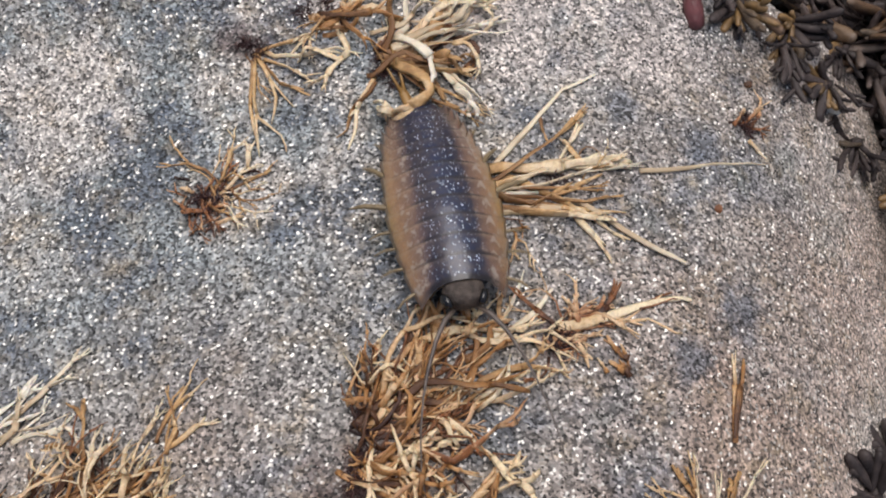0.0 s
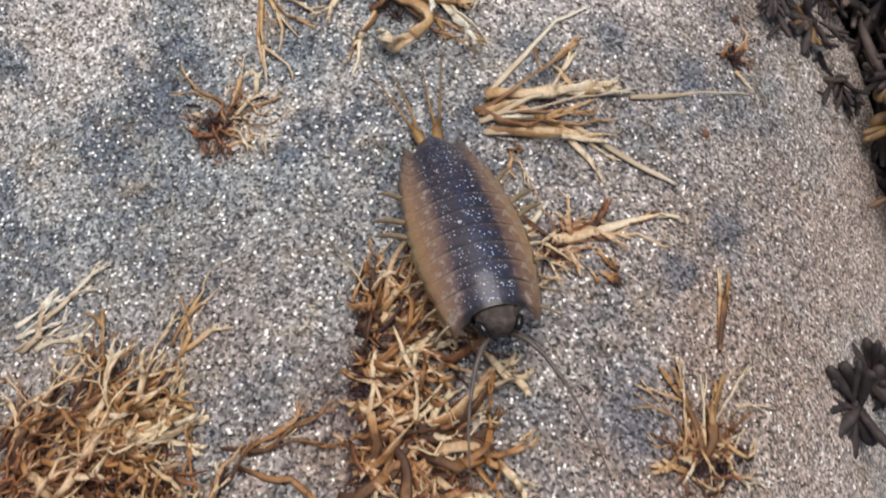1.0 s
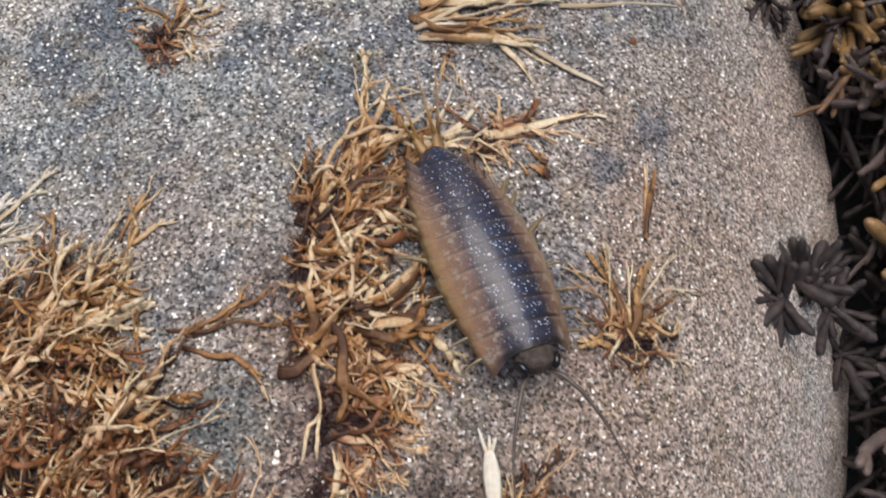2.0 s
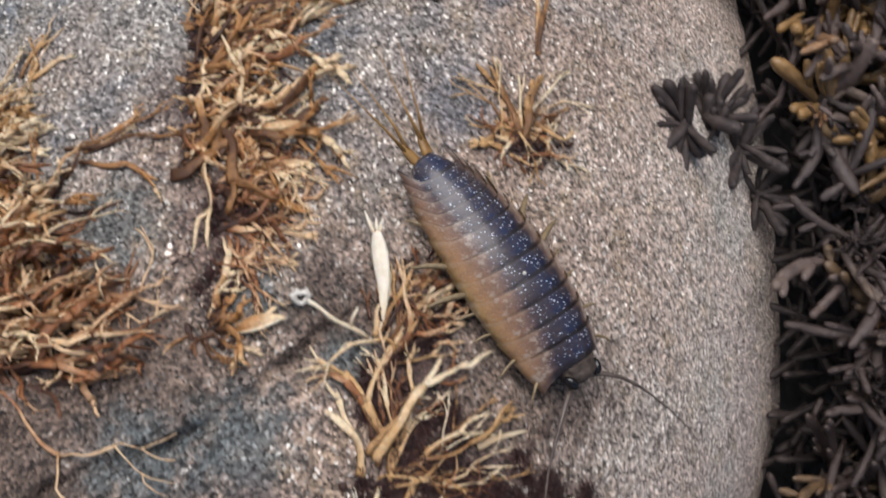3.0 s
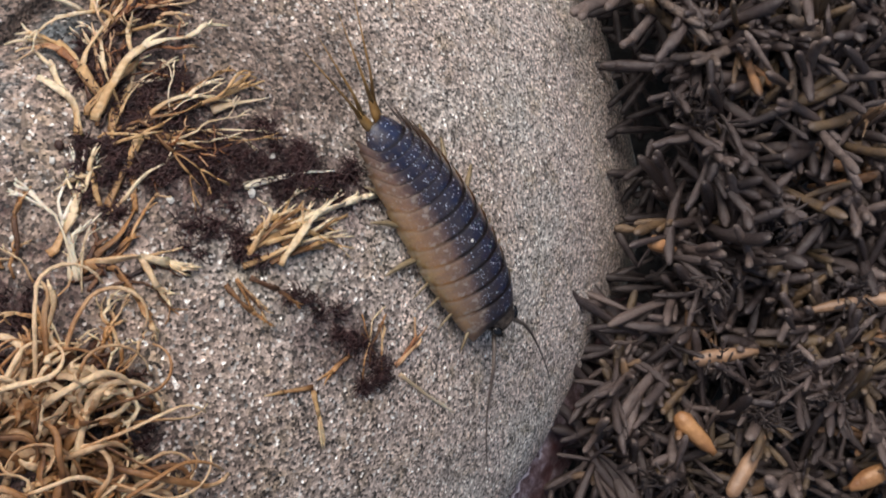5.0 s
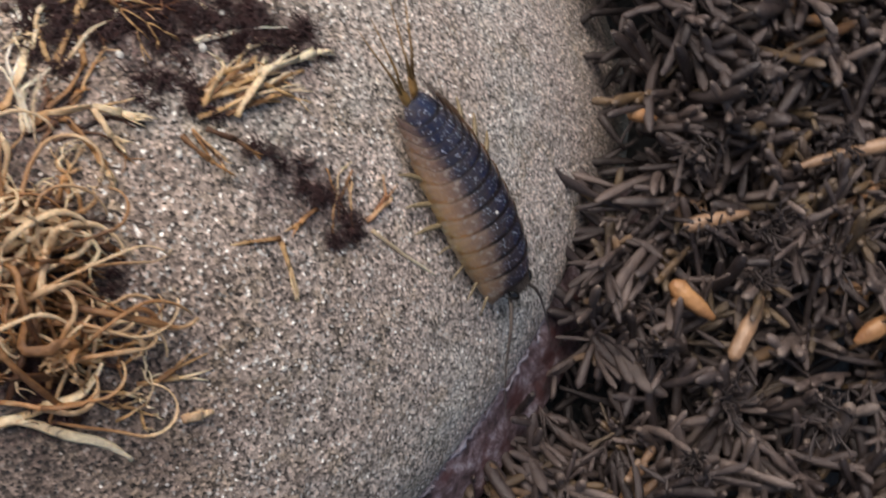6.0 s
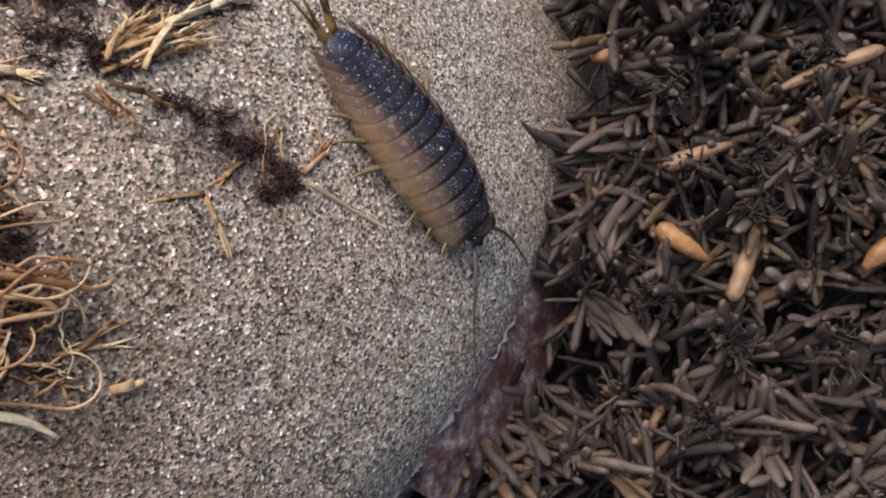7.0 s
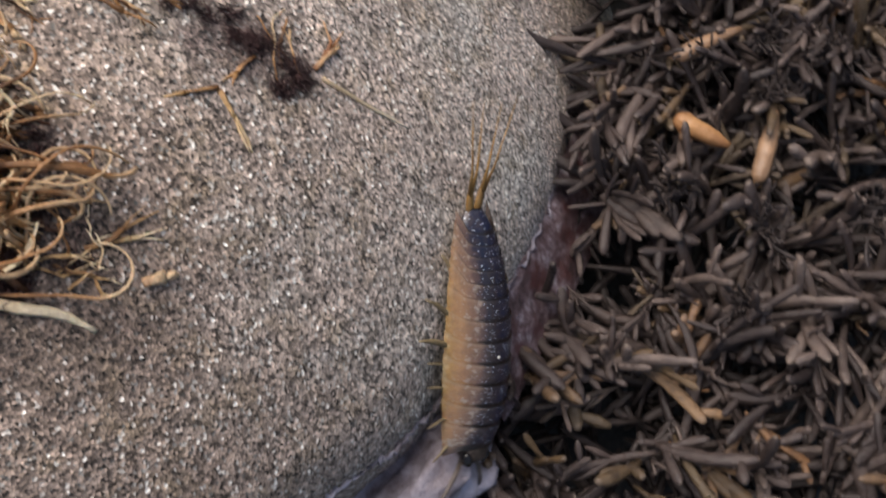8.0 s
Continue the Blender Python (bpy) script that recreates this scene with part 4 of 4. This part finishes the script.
def leaf_flake():
    """A loose boat-shaped flake."""
    base = thing("weed_flake", "loose olive boat-shaped flake of weed with a pale edge", "seaweed", pose(-3.9 * MM, -58 * MM, (skin(-3.9, -58) + 0.7) * MM, 0, 0, 12))
    g = Geo()
    g.tube([(6.2 * f, 0.5 * math.sin(3.1 * f), 0.35 * math.sin(3.1 * f)) for f in (0, 0.12, 0.3, 0.5, 0.7, 0.88, 1)], [0.1, 0.4, 0.75, 0.85, 0.7, 0.4, 0.1], [0.06, 0.14, 0.2, 0.2, 0.18, 0.12, 0.06], 8, 0.4)
    part("flake", g, GOLD, base)
    rim = Geo()
    rim.tube([(0.3 + 5.4 * f, -0.75 * math.sin(3.1 * f) + 0.5 * math.sin(3.1 * f) * 0.9, 0.3 + 0.25 * math.sin(3.1 * f)) for f in (0, 0.2, 0.4, 0.6, 0.8, 1)], [0.08, 0.16, 0.2, 0.2, 0.15, 0.06], None, 5)
    part("edge", rim, PALE, base, "pale curled edge")


leaf_flake()


def ring_weed():
    base = thing("dried_weed", "pale weed twig with a round white cup at its end", "seaweed", pose(11 * MM, -60 * MM, skin(11, -60) * MM), GROUP)
    twig = Geo()
    way = [(11 - 6.4 * f + 0.25 * math.sin(9 * f), -60 + 4.9 * f, skin(11 - 6.4 * f, -60 + 4.9 * f) + 0.5 + 2.1 * min(1, 1.6 * f)) for f in (0, 0.15, 0.3, 0.45, 0.6, 0.75, 0.9, 1.0)]
    start = twig.tube(way, [0.26, 0.3, 0.3, 0.26, 0.28, 0.22, 0.24, 0.3], None, 6)
    x, y, z = way[2]
    twig.tube([(x, y, z), (x + 0.2, y + 1.0, z + 0.3), (x + 1.0, y + 2.2, z + 0.4)], [0.24, 0.2, 0.14], None, 6, 0.0, start + 12)
    part("stalk", twig, PALE, base, at=base.matrix_basis.inverted())
    g = Geo()
    for k in range(20):
        a = 2 * math.pi * k / 20
        for j in range(6):
            b = 2 * math.pi * j / 6
            fringe = 0.3 * (k % 3 == 0) * (j in (0, 5))
            r = 0.8 + 0.34 * math.cos(b) + 0.1 * math.sin(3 * a) + fringe
            g.v.append((r * math.cos(a), r * math.sin(a) * 0.8, 0.45 * math.sin(b) - fringe))
    for k in range(20):
        for j in range(6):
            g.f.append((k * 6 + j, (k + 1) % 20 * 6 + j, (k + 1) % 20 * 6 + (j + 1) % 6, k * 6 + (j + 1) % 6))
    part("cup", g, LIME, base, "white frayed cup", base.matrix_basis.inverted() @ pose(3.9 * MM, -54.6 * MM, (skin(3.9, -54.6) + 2.7) * MM, 25, 10, 0))


ring_weed()
# ---- the slater ----
SEG = 33 / 29  # design length to true length


def half_width(y):
    return float(np.interp(y, [-14.5, -13, -11, -7, -4, 0, 4, 8, 11, 12.6, 14], [1.2, 2.4, 3.45, 4.8, 5.6, 6.1, 6.2, 5.8, 5.15, 4.45, 3.2])) * SEG


def height(y):
    return float(np.interp(y, [-14.5, -12, -8, -2, 4, 9, 13, 14.8], [0.9, 2.1, 3.2, 4.0, 4.3, 4.0, 3.2, 2.5])) * SEG


def plate(y0, y1, sweep, tip, yc, embrace=0.0):
    """One arched back plate from its front y0 to its rear y1; origin at yc."""
    g, nu, nv = Geo(), 28, 7
    for inner in (0, 1):
        for j in range(nv):
            f = j / (nv - 1)
            for i in range(nu + 1):
                u = -1 + 2 * i / nu
                y = y0 + (y1 - y0) * f - sweep * abs(u) ** 3 * (0.35 + 0.65 * f) - tip * max(0, abs(u) - 0.8) * 5 * f + embrace * abs(u) ** 4 * (1 - f)
                w = half_width(max(-14.5, min(14, y0 + (y1 - y0) * f))) * (1 + 0.07 * f)
                h = height(y0 + (y1 - y0) * f)
                x = w * u
                z = 0.9 + h * (1 - abs(u) ** 2.0) ** 0.85 + (0.12 * f ** 2 - 0.07 * (1 - f) ** 3) * (1 - 0.5 * abs(u) ** 6) + 0.04 * math.sin(math.pi * f)
                g.v.append((x * (1 - 0.05 * inner * math.sin(math.pi * f)), (y - yc) * SEG, z - 0.2 * inner * math.sin(math.pi * f)))
                g.tip.append(f)
    def at(i, j, k):
        return k * nv * (nu + 1) + j * (nu + 1) + i
    for j in range(nv - 1):
        for i in range(nu):
            g.f.append((at(i, j, 0), at(i, j + 1, 0), at(i + 1, j + 1, 0), at(i + 1, j, 0)))
            g.f.append((at(i, j, 1), at(i + 1, j, 1), at(i + 1, j + 1, 1), at(i, j + 1, 1)))
    for j in range(nv - 1):
        for i, s in ((0, 1), (nu, -1)):
            a = (at(i, j, 0), at(i, j, 1), at(i, j + 1, 1), at(i, j + 1, 0))
            g.f.append(a if s > 0 else a[::-1])
    return g


def build_slater():
    body = thing("sea_slater", "live sea slater with a dark speckled back and amber flanks", "sea slater")
    joints = []
    cuts = [12.4, 10.0, 7.6, 5.2, 2.8, 0.4, -2.0, -4.4]
    for k in range(7):
        y0, y1 = cuts[k] + 0.25, cuts[k + 1] - 0.12
        yc = (y0 + y1) / 2
        joints.append((part("back_plate", plate(y0, y1, 0.5 + 0.14 * k, 0.12 + 0.11 * k, yc, 1.3 if k == 0 else 0.0), SHELL, body), yc))
    g = Geo()
    ball(g, (0, 0, 0), (0.28, 0.24, 0.16), 8)
    part("white_fleck", g, LIME, joints[4][0], "single white fleck on the back", pose(1.3 * MM, 0.4 * MM, 0.0056))
    tail = [-4.4, -6.0, -7.5, -8.9, -10.2, -11.4]
    for k in range(5):
        y0, y1 = tail[k] + 0.3, tail[k + 1] - 0.1
        yc = (y0 + y1) / 2
        joints.append((part("tail_plate", plate(y0, y1, 1.5, 1.9, yc), SHELL, body), yc))
    end = part("tail_end", plate(-11.1, -14.3, 0.2, -0.3, -12.7), SHELL, body)
    joints.append((end, -12.7))
    # head with eyes and feelers
    g = Geo()
    ball(g, (0, 0, 0), (1, 1, 1), 24)
    # a low, broad, blunt box of a head with a cross ridge behind the brow
    g.v = [(2.5 * math.copysign(abs(x) ** 0.75, x) * (1 - 0.1 * y), 0.15 + 1.8 * math.copysign(abs(y) ** 0.8, y), 2.45 + 1.75 * math.copysign(abs(z) ** 0.8, z) + (0.16 * math.exp(-((y + 0.25) / 0.14) ** 2) - 0.12 * math.exp(-((y - 0.15) / 0.2) ** 2) if z > 0 else 0)) for x, y, z in g.v]
    head = part("head", g, HEAD, body)
    joints.append((head, 13.2))
    for s in (-1, 1):
        e = Geo()
        ball(e, (0, 0, 0), (0.6, 1.1, 0.8), 14)
        part("eye", e, EYE, head, "glossy black compound eye", pose(s * 2.2 * MM, 1.15 * MM, 2.95 * MM, 0, 0, s * 24))
    feelers = []
    for s in (-1, 1):
        f = Geo()
        pts = [(0, 0, 0), (s * 0.9, 2.0, 0.6), (s * 1.5, 4.6, 0.7), (s * 1.9, 8, 0.1), (s * 2.0, 11, -0.6), (s * 1.7, 15, -1.3), (s * 1.0, 19, -2.0), (0, 22, -2.6)]
        f.tube(pts, [0.32, 0.34, 0.27, 0.22, 0.15, 0.11, 0.08, 0.04], None, 7)
        feelers.append((part("antenna", f, HORN, head, "long jointed antenna", pose(s * 1.3 * MM, 1.5 * MM, 1.7 * MM)), s))
    # tail forks
    for s in (-1, 1):
        u = Geo()
        u.tube([(0, 0, 0), (s * 0.3, -1.4, 0), (s * 0.5, -2.8, 0.1), (s * 0.6, -3.6, 0.2)], [0.66, 0.8, 0.66, 0.4], [0.42, 0.42, 0.36, 0.25], 7)
        u.tube([(s * 0.35, -2.6, 0.1), (s * 0.2, -6, 0.8), (s * 0.6, -14.5, 1.5)], [0.34, 0.17, 0.035], None, 6)
        u.tube([(s * 0.7, -2.6, 0.1), (s * 1.6, -6, 0.9), (s * 4.0, -15.5, 1.9)], [0.32, 0.16, 0.035], None, 6)
        part("tail_fork", u, AMBER, end, "amber forked tail appendage", pose(s * 0.75 * MM, -1.0 * MM, 1.2 * MM, -9, 0, s * 4))
    legs = []
    for k in range(7):
        y = 11.0 - 2.4 * k
        fwd = 20 - 13 * k
        w = half_width(y)
        for s in (-1, 1):
            g = Geo()
            far = w - 3.6 + (2.6 if k < 4 else 4.8)
            pts = [(0, 0, 0.2), (s * 1.6, 0, 0.1), (s * far * 0.6, 0, -0.15), (s * far * 0.8, 0.1, -0.3), (s * far * 0.93, 0.3, -0.6), (s * (far + 0.3), 0.5, -0.9)]
            thick = 1.35 if k >= 4 else 0.75
            g.tube(pts, [thick * c for c in (0.36, 0.34, 0.3, 0.26, 0.18, 0.07)], None, 6)
            ob = part("leg", g, LEG, body, "pale jointed walking leg")
            legs.append((ob, s, k, s * 3.6, y * SEG, s * fwd))
    return body, joints, feelers, legs


slater, joints, feelers, legs = build_slater()


# ---- what moves ----
def on_rock(x, y, heading, lift=0.0, raised=0.0):
    """The pose of a thing that lies on the boulder with its head turned to heading (degrees)."""
    up = normal_at(x, y, 6)
    ahead = Vector((math.cos(radians(heading)), math.sin(radians(heading)), 0))
    ahead.z = -(ahead.x * up.x + ahead.y * up.y) / up.z
    ahead.normalize()
    right = ahead.cross(up)
    m = Matrix((right, ahead, up)).transposed().to_4x4()
    m.translation = Vector((x, y, skin(x, y))) * MM + up * lift * MM
    return m @ pose(0, 0, 0, raised)


# seconds, place, heading, lift over the skin, head raised by (degrees)
TRAIL = [
    (0.0, -0.3, 4.8, -78, 2.3, 8),
    (0.3, -0.7, -0.9, -80, 3.1, 10),
    (0.5, 0.6, -3.3, -77, 3.5, 12),
    (1.0, 2.6, -11.0, -74, 3.9, 12),
    (1.2, 3.2, -12.2, -74, 3.9, 12),
    (2.3, 17.2, -34.0, -66.5, 1.6, 0),
    (2.5, 20.0, -38.3, -66.5, 1.2, 0),
    (3.0, 26.6, -53.5, -60, 0.8, 0),
    (3.5, 31.9, -64.8, -60, 0.5, 0),
    (4.0, 36.8, -71.7, -62, 0.3, 0),
    (4.5, 43.2, -84.1, -64, 0.3, 0),
    (4.7, 43.4, -85.5, -68, 0.3, 0),
    (5.8, 46.7, -104.0, -75, 0.3, 0),
    (6.0, 47.3, -104.4, -78, 0.3, 0),
    (6.5, 47.0, -103.5, -77, 0.3, 0),
    (7.0, 46.9, -103.4, -77, 0.3, 0),
    (7.2, 45.5, -107.6, -92, 0.3, 0),
    (7.5, 45.0, -119.2, -100, 0.3, 0),
    (7.8, 39.2, -131.5, -108, 0.3, 0),
    (8.0, 34.5, -138.0, -123, 0.3, 0)]
# seconds, sideways bend and downward bend over the whole body, degrees
BENDS = [(0, -3, 2), (1, -4, 2), (2.5, -6, 4), (4, -11, 6), (4.5, -11, 6), (6, -8, 5), (7, -8, 5), (7.2, -20, 5), (7.5, -24, 5), (8, -10, 8)]


def motions():
    walk(slater, [(t, on_rock(*row)) for t, *row in TRAIL])
    for ob, yc in joints:
        rows = []
        for t, side, down in BENDS:
            ks, kd, y = radians(side) / 32, radians(down) / 32, yc * SEG
            rows.append((t, pose(-ks * y * y / 2 * MM, y * MM, -kd * y * y / 2 * MM, -math.degrees(kd * y), 0, math.degrees(ks * y))))
        walk(ob, rows)
    for ob, s in feelers:
        x, y, z = ob.matrix_basis.translation
        swing = [(0, -18), (0.6, -10), (1.2, -22), (2.4, -14), (3.0, -42), (3.5, -30), (4.0, -32), (4.6, -20), (5.8, -26), (6.4, -15), (7, -24), (7.5, -12), (8, -20)]
        walk(ob, [(t, pose(x, y, z, -6, 0, s * a + (6 if s > 0 else -4) * math.sin(t * 2.3))) for t, a in swing])
    for ob, s, k, x, y, fwd in legs:
        rows = []
        for n in range(0, 33):
            t = n * 0.25
            pace = 0.3 if 6.0 <= t <= 7.0 else 1.0
            rows.append((t, pose(x * MM, y * MM, 1.0 * MM, 0, 0, fwd + pace * 13 * math.sin(2 * math.pi * (t * 1.6 + k * 0.22 + (0.5 if s > 0 else 0))))))
        walk(ob, rows)


motions()
